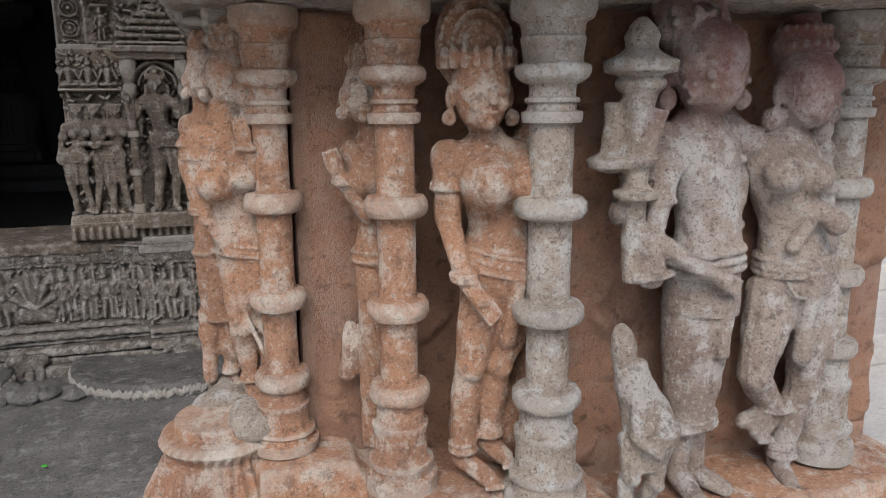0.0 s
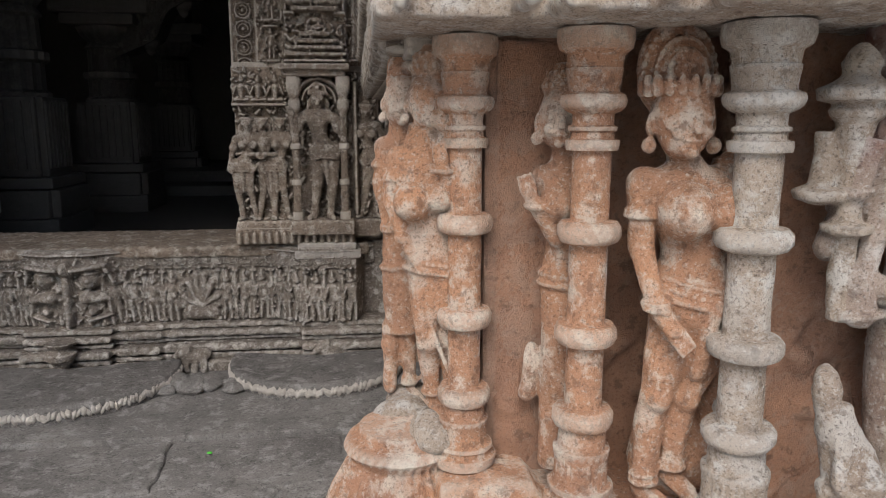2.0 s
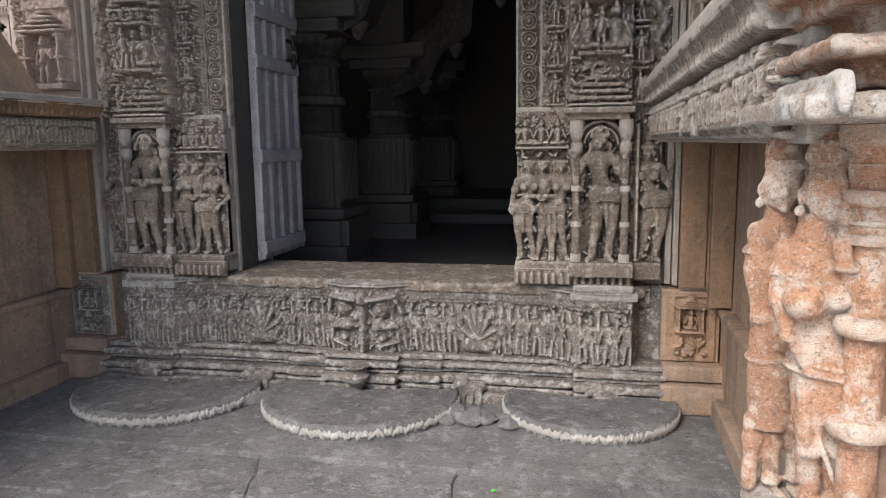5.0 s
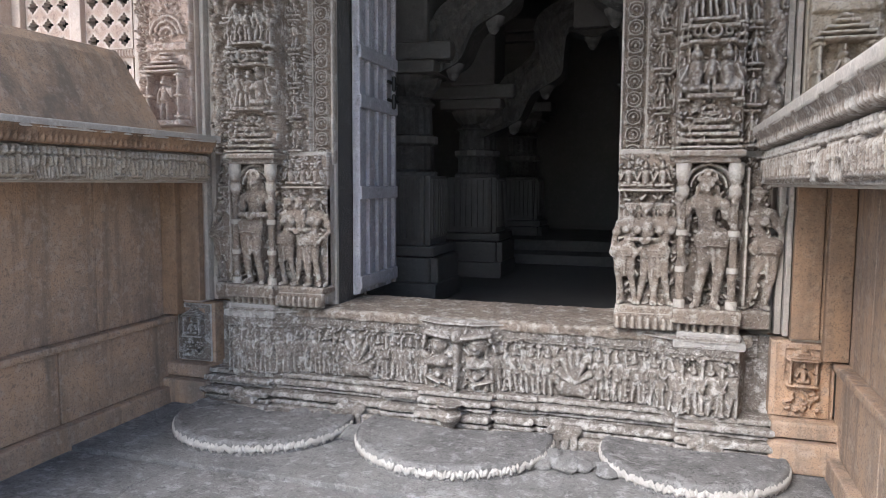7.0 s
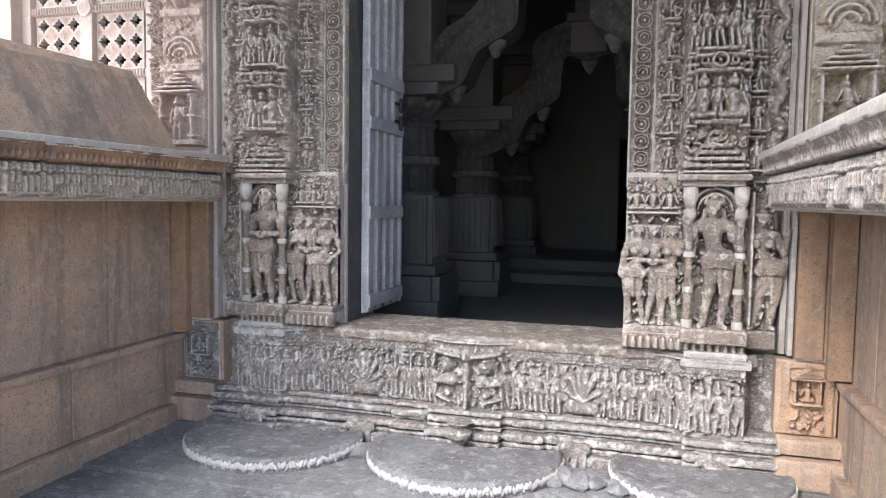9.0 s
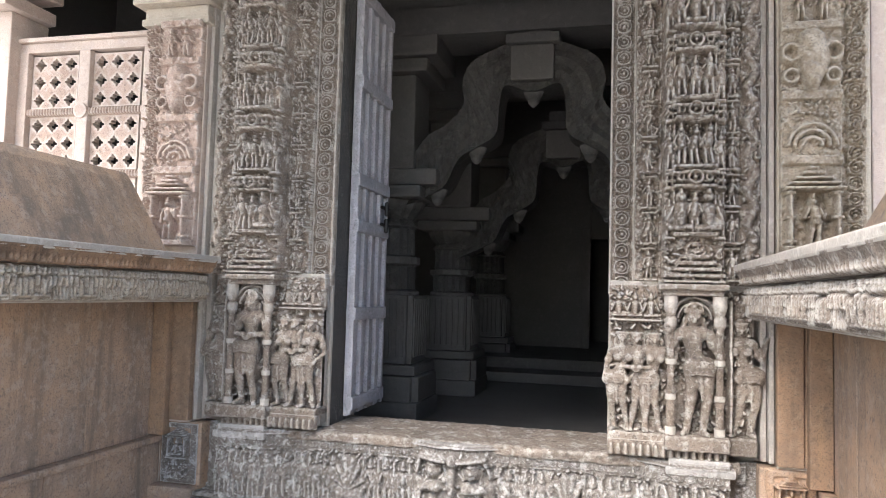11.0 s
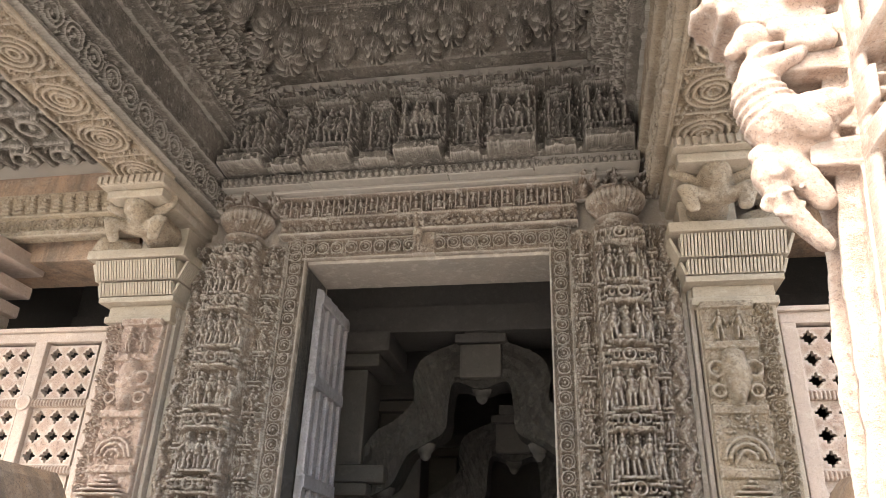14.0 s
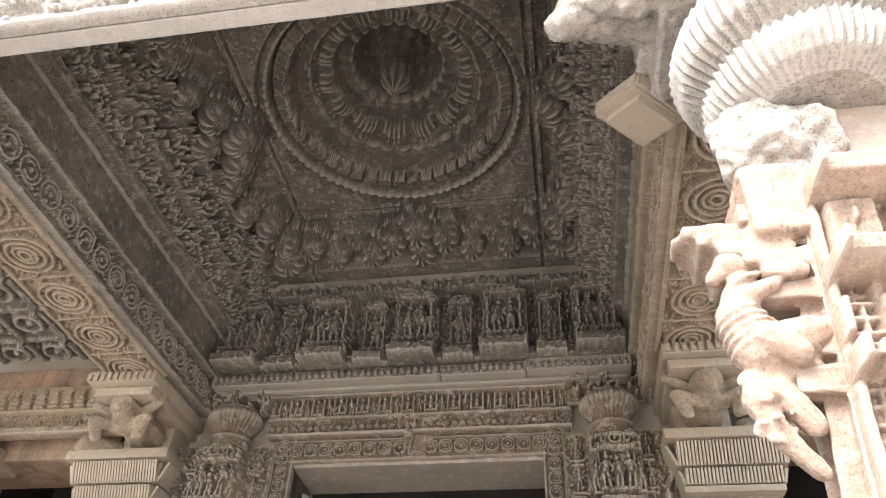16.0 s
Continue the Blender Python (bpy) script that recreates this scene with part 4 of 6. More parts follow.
# ---- porch floor: slabs, moonstones, broken stones ----
pf = thing("floor_porch", "worn grey slate paving of the porch", "floor", kind="structure")
part("bed", boxes((-1.6, 1.6, -2.1, .1, -.3, -.022), bevel=0), M_FLOOR, pf)
rr = random.Random(11)
part("slab", boxes((-1.3, 1.3, -.715, .0, -.03, -.001), bevel=.004), M_FLOOR, pf)
def flagstone(x0, x1, ya, yb, top):
    """A thick paving stone with crooked, worn edges that follow its neighbours."""
    bm = bmesh.new()
    line = []
    for (ax, ay), (bx, by) in (((x0, ya), (x1, ya)), ((x1, ya), (x1, yb)), ((x1, yb), (x0, yb)), ((x0, yb), (x0, ya))):
        for i in range(10):
            line.append((ax + (bx - ax) * i / 10, ay + (by - ay) * i / 10))
    mx, my = (x0 + x1) / 2, (ya + yb) / 2
    loops = []
    for inset, z in ((.001, -.06), (.001, top - .006), (.007, top)):
        ring = []
        for px, py in line:
            v = Vector((px * 3.1, py * 3.1, 1.7))
            dx = .10 * noise.noise(v) + .03 * noise.noise(v * 5)
            dy = .07 * noise.noise(v + Vector((9, 4, 2))) + .025 * noise.noise(v * 5 + Vector((3, 8, 1)))
            if py > -.73:
                dy *= .15
            k = inset * (1 + noise.noise(v * 9))
            ring.append(bm.verts.new((px + dx + math.copysign(k, mx - px), py + dy + math.copysign(k, my - py), z)))
        loops.append(ring)
    n = len(line)
    for a, b in zip(loops, loops[1:]):
        for i in range(n):
            bm.faces.new((a[i], a[(i + 1) % n], b[(i + 1) % n], b[i]))
    bm.faces.new(loops[-1])
    return bm


for ya, yb, cuts in ((-1.0, -.72, [-1.3, -.75, -.1, .48, .9, 1.3]), (-1.3, -1.0, [-1.3, -1.0, -.42, .2, .75, 1.3]), (-1.62, -1.3, [-1.3, -.6, 0, .5, 1.3]), (-2.1, -1.62, [-1.3, -.3, .4, 1.3])):
    for x0, x1 in zip(cuts, cuts[1:]):
        part("slab", flagstone(x0, x1, ya, yb, -.014 + rr.uniform(-.004, .003)), M_FLOOR, pf)
for cx, cy, r in ((.03, -.27, .345), (-.70, -.30, .335), (.82, -.22, .29)):
    ms = thing("moonstone", "half-round carved doorstep slab with a beaded rim", "doorstep", group="moonstones before the door")
    bm = bmesh.new()
    n = 72
    prof = [(1.0, -.004), (1.0, .030), (.985, .046), (.93, .050), (.90, .045), (.86, .047), (.4, .048), (.02, .048)]
    rings = []
    for k, z in prof:
        rings.append([bm.verts.new((cx + r * k * math.cos(a), cy + r * k * math.sin(a) * .98, z + .002 * noise.noise(Vector((cx + math.cos(a) * 5 * k, math.sin(a) * 5 * k, 3))))) for a in np.linspace(math.pi * .93, math.pi * 2.07, n)])
    for a, b in zip(rings, rings[1:]):
        for i in range(n - 1):
            bm.faces.new((a[i], a[i + 1], b[i + 1], b[i]))
    part("slab", bm, M_FLOOR, ms, smooth=True)
    bm = bmesh.new()
    for i in range(92):
        a = math.pi * (.97 + 1.06 * i / 91)
        x, y = cx + r * math.cos(a), cy + r * math.sin(a) * .98
        bmesh.ops.create_icosphere(bm, subdivisions=1, radius=.012, matrix=Matrix.LocRotScale((x, y, .022 + .004 * math.sin(i * 2.1)), Euler((.5 * math.sin(i * 1.3), 0, a)), (.5, .72 + .2 * math.sin(i * 2.3), 1.35)))
    part("carved_rim", bm, M_SILL, ms, "pale worn carved rim", smooth=True)
for cx, cy, n in ((-.33, -.34, 7), (.40, -.36, 6), (-.55, -.20, 5), (.62, -.38, 3)):
    for i in range(n):
        bm = bmesh.new()
        r = rr.uniform(.02, .055)
        bmesh.ops.create_icosphere(bm, subdivisions=2, radius=r)
        for v in bm.verts:
            v.co *= 1 + .35 * noise.noise(v.co * 30 + Vector((i, cx, cy)) * 7)
            v.co.z *= .55
        bmesh.ops.translate(bm, vec=(cx + rr.uniform(-.09, .09), cy + rr.uniform(-.04, .04), r * .28), verts=bm.verts)
        st = part("broken_stone", bm, M_FLOOR)
        tagged(st, "worn grey broken stone on the porch floor", "stone", group="broken stones by the doorstep")
bm = bmesh.new()
bmesh.ops.create_icosphere(bm, subdivisions=1, radius=.008, matrix=Matrix.LocRotScale((.575, -.82, -.004), None, (1, .8, .4)))
tagged(part("leaf", bm, M_LEAF), "small bright green leaf lying on the floor", "leaf")

# ---- timber door leaf, folded back ----
leaf = thing("door_leaf", "pale weathered timber door leaf standing open", "door", (-.53, .13, .43))
part("planks", boxes(*[(-.545, -.525, .14 + i * .098, .235 + i * .098, .435, 2.32) for i in range(4)], bevel=.003), M_WOOD, leaf)
for i in range(5):
    part("batten", boxes((-.528, -.508, .135 + i * .098, .160 + i * .098, .44, 2.31), bevel=.005), M_WOOD, leaf)
for z in (.46, .84, 1.22, 1.42, 1.85, 2.24):
    part("rail", boxes((-.532, -.500, .135, .55, z, z + .055), bevel=.006), M_WOOD, leaf)
for z in (1.28, 1.36):
    bm = bmesh.new()
    limb(bm, (-.495, .42, z), (-.495, .53, z), .008, .008)
    limb(bm, (-.485, .46, z - .03), (-.485, .46, z + .02), .010, .010)
    part("bolt", bm, M_IRON, leaf, "black iron bolt", smooth=True)
bm = bmesh.new()
for i in range(12):
    a, b = 2 * math.pi * i / 12, 2 * math.pi * (i + 1) / 12
    limb(bm, (.545, .10 + .018 * math.cos(a), 1.37 + .018 * math.sin(a)), (.545, .10 + .018 * math.cos(b), 1.37 + .018 * math.sin(b)), .004, .004, 6)
tagged(part("door_ring", bm, M_IRON, smooth=True), "small iron ring hanging on the door reveal", "door ring")
bm = bmesh.new()
limb(bm, (.552, .10, 1.27), (.535, .10, 1.27), .006, .006, 6)
tagged(part("door_stud", bm, M_IRON, smooth=True), "small iron stud on the stone door reveal", "stud")

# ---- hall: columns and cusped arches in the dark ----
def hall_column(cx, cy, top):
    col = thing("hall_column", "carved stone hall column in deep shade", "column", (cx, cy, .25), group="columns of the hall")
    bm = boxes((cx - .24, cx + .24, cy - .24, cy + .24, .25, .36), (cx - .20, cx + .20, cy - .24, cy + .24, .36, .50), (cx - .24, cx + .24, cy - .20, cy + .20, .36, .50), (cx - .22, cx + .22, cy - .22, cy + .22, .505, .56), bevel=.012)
    part("base", bm, M_SHADED, col)
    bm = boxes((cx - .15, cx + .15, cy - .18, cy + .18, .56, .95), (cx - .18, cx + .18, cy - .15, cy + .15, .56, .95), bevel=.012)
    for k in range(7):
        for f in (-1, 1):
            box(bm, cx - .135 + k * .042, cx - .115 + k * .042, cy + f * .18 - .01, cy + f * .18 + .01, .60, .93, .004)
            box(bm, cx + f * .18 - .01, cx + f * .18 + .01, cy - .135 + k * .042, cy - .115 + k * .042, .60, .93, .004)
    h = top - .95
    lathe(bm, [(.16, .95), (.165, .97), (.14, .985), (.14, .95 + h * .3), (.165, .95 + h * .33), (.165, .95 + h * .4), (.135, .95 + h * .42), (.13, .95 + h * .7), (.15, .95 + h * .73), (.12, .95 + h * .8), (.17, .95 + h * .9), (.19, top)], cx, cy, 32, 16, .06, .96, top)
    part("shaft", bm, M_SHADED, col)
    part("capital", boxes((cx - .22, cx + .22, cy - .22, cy + .22, top, top + .07), (cx - .30, cx + .30, cy - .18, cy + .18, top + .075, top + .17), (cx - .16, cx + .16, cy - .16, cy + .16, top + .17, 2.22), (cx - .24, cx + .24, cy - .22, cy + .22, 2.22, 2.30), (cx - .30, cx + .30, cy - .24, cy + .24, 2.305, 2.43), bevel=.018), M_SHADED, col)


def torana(cx, y, drop, half):
    """A cusped arch: a broad carved band that steps up in lobes to a middle block."""
    inner = [(-.80, 1.44), (-.60, 1.52), (-.50, 1.58), (-.42, 1.73), (-.30, 1.80), (-.205, 1.87), (-.19, 2.02), (-.155, 2.14), (0, 2.10)]
    outer = [(-.84, 1.68), (-.70, 1.76), (-.62, 1.86), (-.50, 1.93), (-.40, 2.04), (-.41, 2.16), (-.36, 2.28), (-.20, 2.36), (0, 2.41)]
    rows = []
    for (a, p), (b, q) in list(zip(inner, outer)) + [((-a, p), (-b, q)) for (a, p), (b, q) in list(zip(inner, outer))[-2::-1]]:
        rows.append([(a + (b - a) * k / 6, p + (q - p) * k / 6) for k in range(7)])
    fine = []
    for i in range(len(rows) - 1):
        r = [rows[max(0, i - 1)], rows[i], rows[i + 1], rows[min(len(rows) - 1, i + 2)]]
        for k in range(6):
            t = k / 6
            w = (-.5 * t + t * t - .5 * t ** 3, 1 - 2.5 * t * t + 1.5 * t ** 3, .5 * t + 2 * t * t - 1.5 * t ** 3, -.5 * t * t + .5 * t ** 3)
            fine.append([(sum(w[j] * r[j][m][0] for j in range(4)), sum(w[j] * r[j][m][1] for j in range(4))) for m in range(7)])
    bm = bmesh.new()
    prev = None
    for i, row in enumerate(fine):
        edge = .012 * (i % 3 == 0)
        ring = [bm.verts.new((cx + px * half, y - .10 - (.03, .0, .022, .0, .022, .0, .03)[m] - edge * (m % 2), pz - drop)) for m, (px, pz) in enumerate(row)]
        ring += [bm.verts.new((cx + px * half, y + .10, pz - drop)) for px, pz in row[::-1]]
        if prev:
            for j in range(14):
                bm.faces.new((prev[j], prev[(j + 1) % 14], ring[(j + 1) % 14], ring[j]))
        prev = ring
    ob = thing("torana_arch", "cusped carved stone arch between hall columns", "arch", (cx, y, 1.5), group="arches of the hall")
    part("band", bm, M_SHADED, ob)
    part("middle_block", boxes((cx - .12, cx + .12, y - .16, y + .14, 2.16 - drop, 2.36 - drop), (cx - .15, cx + .15, y - .18, y + .15, 2.365 - drop, 2.42 - drop), (cx - .10, cx + .10, y - .15, y + .12, 2.42 - drop, 2.50 - drop), bevel=.012), M_SHADED, ob)
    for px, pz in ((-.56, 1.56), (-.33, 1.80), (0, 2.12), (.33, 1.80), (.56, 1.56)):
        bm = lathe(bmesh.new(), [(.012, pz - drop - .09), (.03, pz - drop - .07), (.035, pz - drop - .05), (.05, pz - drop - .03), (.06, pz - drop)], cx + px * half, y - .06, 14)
        part("pendant", bm, M_SHADED, ob)


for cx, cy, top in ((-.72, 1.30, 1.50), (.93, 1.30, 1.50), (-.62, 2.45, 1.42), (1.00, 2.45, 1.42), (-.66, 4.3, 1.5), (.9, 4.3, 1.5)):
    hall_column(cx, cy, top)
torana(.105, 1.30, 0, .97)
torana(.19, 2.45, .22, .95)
part_beam = part("hall_beam", boxes((-2.6, 2.6, 1.12, 1.50, 2.435, 2.60), (-2.6, 2.6, 1.15, 1.47, 2.605, 3.4), (-2.6, 2.6, 2.28, 2.62, 2.44, 3.4)), M_SHADED)
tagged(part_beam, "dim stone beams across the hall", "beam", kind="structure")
inner_sill = part("inner_step", boxes((-1.2, 1.4, 3.2, 3.6, .25, .33), (-1.2, 1.4, 3.6, 6.5, .25, .42), bevel=.01), M_SHADED)
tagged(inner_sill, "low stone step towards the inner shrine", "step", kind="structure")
inner_wall = thing("wall_shrine", "stone wall with the inner shrine doorway, coloured dark for shade", "wall", kind="structure")
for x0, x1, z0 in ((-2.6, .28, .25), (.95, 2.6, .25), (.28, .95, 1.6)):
    part("wall_block", boxes((x0, x1, 5.2, 5.4, z0, 3.4)), M_SHADED, inner_wall)
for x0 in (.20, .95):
    part("door_jamb", boxes((x0, x0 + .08, 5.12, 5.198, .42, 1.7)), M_SHADED, inner_wall)


# ---- statues ----
def statue(name, label, at, h, mat, turn=0.0, sway=0.05, bust=False, crown=0.14, arms="down", voxel=0.004, group="", mass=1.0):
    """A plain carved standing figure of height h, facing -y before it is turned."""
    bm = bmesh.new()
    hip = (sway, 0, .49)
    chest = (-sway * .3, 0, .70)
    neck = (-sway * .2, 0, .79)
    m = mass
    for s in (-1, 1):
        knee = (s * .055 + sway * .8, -.02, .27)
        foot = (s * .06, 0, .02)
        limb(bm, (hip[0] + s * .055, 0, .46), knee, .058 * m, .040 * m)
        limb(bm, knee, foot, .040 * m, .024 * m)
        limb(bm, foot, (foot[0] + s * .03, -.07, .012), .028, .02)
        limb(bm, knee, (knee[0], knee[1] - .004, knee[2] + .01), .042 * m, .042 * m)
    limb(bm, (hip[0] - .04, 0, hip[2]), (hip[0] + .04, 0, hip[2]), .088 * m, .088 * m)
    limb(bm, hip, (chest[0] * .5, 0, .61), .08 * m, .056 * m)
    limb(bm, (chest[0] * .5, 0, .61), (chest[0], 0, .72), .056 * m, .078 * m)
    limb(bm, (chest[0] - .075, 0, .75), (chest[0] + .075, 0, .75), .05 * m, .05 * m)
    if bust:
        for s in (-1, 1):
            limb(bm, (chest[0] + s * .05, -.055, .69), (chest[0] + s * .051, -.066, .688), .042, .04)
    limb(bm, chest, neck, .05, .04)
    hd = (neck[0], -.015, .865)
    limb(bm, (hd[0], hd[1], hd[2] - .022), (hd[0], hd[1], hd[2] + .016), .044 * m, .052 * m)
    if crown:
        limb(bm, (hd[0], 0, hd[2] + .03), (hd[0], .005, hd[2] + crown * .55), .055 * m, .048 * m)
        limb(bm, (hd[0], .01, hd[2] + crown * .55), (hd[0], .01, hd[2] + crown * .8), .045 * m, .026 * m)
    for s in (-1, 1):
        limb(bm, (hd[0] + s * .062, 0, hd[2] - .01), (hd[0] + s * .07, 0, hd[2] - .05), .02, .016)
        sh = (chest[0] + s * .115, 0, .745)
        if arms == "down" or (arms == "one" and s < 0):
            el, ha = (sh[0] + s * .045, .0, .58), (hip[0] + s * .11, -.05, .47)
        elif arms == "hold":
            el, ha = (sh[0] + s * .05, -.02, .60), (chest[0] + s * .03, -.10, .60)
        else:
            el, ha = (sh[0] + s * .055, -.02, .62), (sh[0] + s * .08, -.06, .80)
        limb(bm, sh, el, .036 * m, .029 * m)
        limb(bm, el, ha, .028 * m, .02 * m)
        limb(bm, ha, (ha[0] - s * .02, ha[1] - .01, ha[2] - .03), .027, .018)
        limb(bm, ((sh[0] + el[0]) / 2, 0, (sh[2] + el[2]) / 2), ((sh[0] + el[0]) / 2, 0, (sh[2] + el[2]) / 2 - .008), .046 * m, .046 * m)
    for z, r, t in ((.505, .094, .010), (.48, .098, .008), (.455, .10, .007), (.745, .062, .008), (.76, .05, .006)):
        n = 26
        c = hip if z < .6 else (chest[0], -.012, .74)
        loop = []
        for i in range(n + 1):
            a = 2 * math.pi * i / n
            drop = (.055 * max(0, -math.sin(a)) if z > .6 else .014 * abs(math.cos(a)))
            loop.append((c[0] + r * m * 1.12 * math.cos(a), c[1] + r * m * .93 * math.sin(a), z - drop))
        for p, q in zip(loop, loop[1:]):
            limb(bm, p, q, t, t, 6)
    # brow, nose, lips and tiara
    limb(bm, (hd[0], hd[1] - .062, hd[2] + .012), (hd[0], hd[1] - .07, hd[2] - .012), .008, .012, 6)
    limb(bm, (hd[0] - .014, hd[1] - .058, hd[2] - .03), (hd[0] + .014, hd[1] - .058, hd[2] - .03), .007, .007, 6)
    for s in (-1, 1):
        limb(bm, (hd[0] + s * .012, hd[1] - .06, hd[2] + .018), (hd[0] + s * .045, hd[1] - .045, hd[2] + .016), .007, .006, 6)
        limb(bm, (hd[0] + s * .026, hd[1] - .055, hd[2] + .004), (hd[0] + s * .03, hd[1] - .055, hd[2] + .004), .010, .010, 6)
    for k in range(9):
        a = math.pi * (1.05 + .9 * k / 8)
        limb(bm, (hd[0] + .068 * m * math.cos(a), .07 * m * math.sin(a), hd[2] + .045), (hd[0] + .066 * m * math.cos(a), .066 * m * math.sin(a), hd[2] + .06), .011, .009, 6)
    if crown > .1:
        for k in range(13):
            a = math.pi * k / 12
            limb(bm, (hd[0] + .062 * m * math.cos(a), -.045, hd[2] + .06 + .055 * math.sin(a)), (hd[0] + .062 * m * math.cos(a), -.05, hd[2] + .06 + .055 * math.sin(a)), .012, .010, 6)
        limb(bm, (hd[0], -.06, hd[2] + .085), (hd[0], -.065, hd[2] + .085), .02, .018, 8)
    limb(bm, (hip[0], -.06, .44), (hip[0] + .01, -.05, .26), .022, .012)
    bmesh.ops.transform(bm, matrix=Matrix.Translation(at) @ Matrix.Rotation(radians(turn), 4, 'Z') @ Matrix.Scale(h, 4), verts=bm.verts)
    ob = part(name, bm, mat)
    tagged(ob, label, "statue", group=group)
    return fuse(ob, voxel, .006 * (h / .45))


for s in (-1, 1):
    g = "jamb statues"
    statue("jamb_statue", "carved stone guardian statue in a pillared niche", (s * .845, -.125, .506), .46, M_CARVED, sway=.04 * s, arms="raise" if s > 0 else "hold", voxel=.0045, group=g)
    for i, px in enumerate((.60, .655, .71)):
        statue("jamb_statue", "small carved attendant statue on the jamb foot", (s * px, -.095, .503), .37, M_CARVED, sway=.05 * (1 if i % 2 else -1), arms=("down", "hold", "one")[i], bust=i != 1, crown=.06, voxel=.0045, group=g, mass=.9)
    statue("jamb_statue", "carved attendant statue at the jamb's outer edge", (s * 1.005, -.075, .503), .42, M_CARVED, sway=.06 * s, bust=True, crown=.08, arms="one", voxel=.005, group=g)
statue("lintel_statue", "small carved deity at the middle of the lintel", (-.03, -.07, 2.40), .19, M_CARVED, arms="raise", voxel=.003)

# ---- parapet end with pillared niches ----
end = thing("parapet_end", "orange sandstone parapet end with ringed half-columns and niches", "parapet end", (1.4, -1.8, .2))
part("core", boxes((1.10, 1.86, -1.86, -1.55, .0, .93), bevel=.006), M_RUST, end)
part("niche_back", boxes((1.33, 1.82, -1.925, -1.862, .0, .93), bevel=.006), M_RUST, end)
part("side_back", boxes((1.055, 1.098, -1.84, -1.6, .0, .93), bevel=.006), M_ORANGE, end)
bm = boxes((1.045, 1.15, -1.925, -1.80, .40, .468), (1.15, 1.30, -1.995, -1.80, .36, .445), (1.26, 1.40, -2.06, -1.85, .33, .43), (1.38, 1.80, -2.04, -1.85, .30, .405), (1.04, 1.9, -1.93, -1.6, .0, .36), bevel=.01)
b = part("footing", bm, M_ORANGE, end)
fuse(b, .008, .008)
for cx, cy, r, base, mat in ((1.078, -1.872, .0175, .47, M_ORANGE), (1.188, -1.945, .0185, .445, M_ORANGE), (1.322, -2.003, .0205, .435, M_GREYED), (1.70, -1.965, .02, .41, M_GREYED)):
    hb = .538 - base
    prof = [(r * q, base + hb * k) for q, k in ((1.95, 0), (2.0, .12), (1.98, .17), (1.72, .19), (1.70, .26), (1.80, .29), (1.78, .34), (1.52, .36), (1.48, .42), (1.46, .5), (1.46, .58), (1.5, .66), (1.54, .72), (1.54, .76), (1.3, .78), (1.28, .92))]
    z = None
    for zr in (.548, .634, .735):
        if z:
            prof += [(r * (1.0 + .012 * math.sin(q * 90)), q) for q in np.linspace(z, zr - .012, 7)]
        prof += [(r * 1.2, zr - .0115), (r * 1.50, zr - .009), (r * 1.66, zr - .003), (r * 1.64, zr + .005), (r * 1.46, zr + .010), (r * 1.02, zr + .0115)]
        z = zr + .0125
    prof += [(r, q) for q in np.linspace(z, .812, 6)]
    prof += [(r * 1.3, .8125), (r * 1.36, .817), (r * 1.36, .822), (r * 1.1, .8235), (r * 1.08, .829), (r * 1.22, .831), (r * 1.22, .834), (r * 1.02, .836), (r * 1.05, .846), (r * 1.4, .849), (r * 1.62, .853), (r * 1.70, .858), (r * 1.62, .863), (r * 1.3, .866), (r * 1.28, .870), (r * 1.42, .884), (r * 1.44, .887), (r * 1.36, .888), (r * 1.42, .898), (r * 1.46, .900), (r * 1.8, .904), (r * 1.9, .912), (r * 1.86, .922), (r * 1.5, .925)]
    bm = lathe(bmesh.new(), prof, cx, cy, 66, ribs=22, amp=.07, lo=base + hb * .4, hi=base + hb * .7, worn=.045)
    c = part("half_column", bm, mat, end, "ringed weathered half-column", smooth=True)
    c.data.set_sharp_from_angle(angle=radians(38))
    for zr in (.55, .637, .738):
        bm = bmesh.new()
        limb(bm, (cx + .010, cy + .018, zr), (cx + .018, cy + .10, zr), .009, .014)
        part("column_tie", bm, mat, end, smooth=True)
for x0, x1, yy in ((1.112, 1.328, -1.861), (1.335, 1.815, -1.926)):
    A = Relief(x1 - x0, .50, .004)
    A.clutter(0, x1 - x0, 0, .5, .016, .010, rng, int(160 * (x1 - x0)))
    A.wear(.0025, rng, .025)
    A.make("niche_ground", (x0, yy, .42), X, Z, M_RUST, end, deep=1.0)
# fluted lotus foot under the corner
bm = lathe(bmesh.new(), [(.11, .30), (.105, .36), (.085, .42), (.06, .465), (.062, .47), (.066, .478), (.062, .486), (.05, .49), (.048, .50), (.03, .505)], 1.012, -1.835, 72, 36, .07, .2, .47)
part("lotus_foot", bm, M_ORANGE, end, "fluted bell-shaped foot")
bm = boxes((.985, 1.22, -1.985, -1.70, .924, .946), (1.13, 1.42, -2.05, -1.7, .924, .948), (1.24, 1.95, -2.10, -1.7, .924, .950), bevel=.004)
for i in range(9):
    box(bm, 1.0 + i * .1, 1.012 + i * .1, -2.115 + max(0, (3 - i)) * .035, -1.8, .928, .962, .003)
fuse(part("eave", bm, M_GREYED, end, "chipped pale projecting eave"), .0045, .009)
bm = boxes((1.03, 1.95, -1.95, -1.7, .95, .972), (1.0, 1.95, -1.99, -1.7, .974, .99), (1.04, 1.95, -1.94, -1.7, .99, 1.015), (1.01, 1.95, -2.0, -1.7, 1.015, 1.03), (.985, 1.95, -2.03, -1.7, 1.035, 1.075), (1.15, 1.95, -2.07, -1.75, .985, 1.01), bevel=.005)
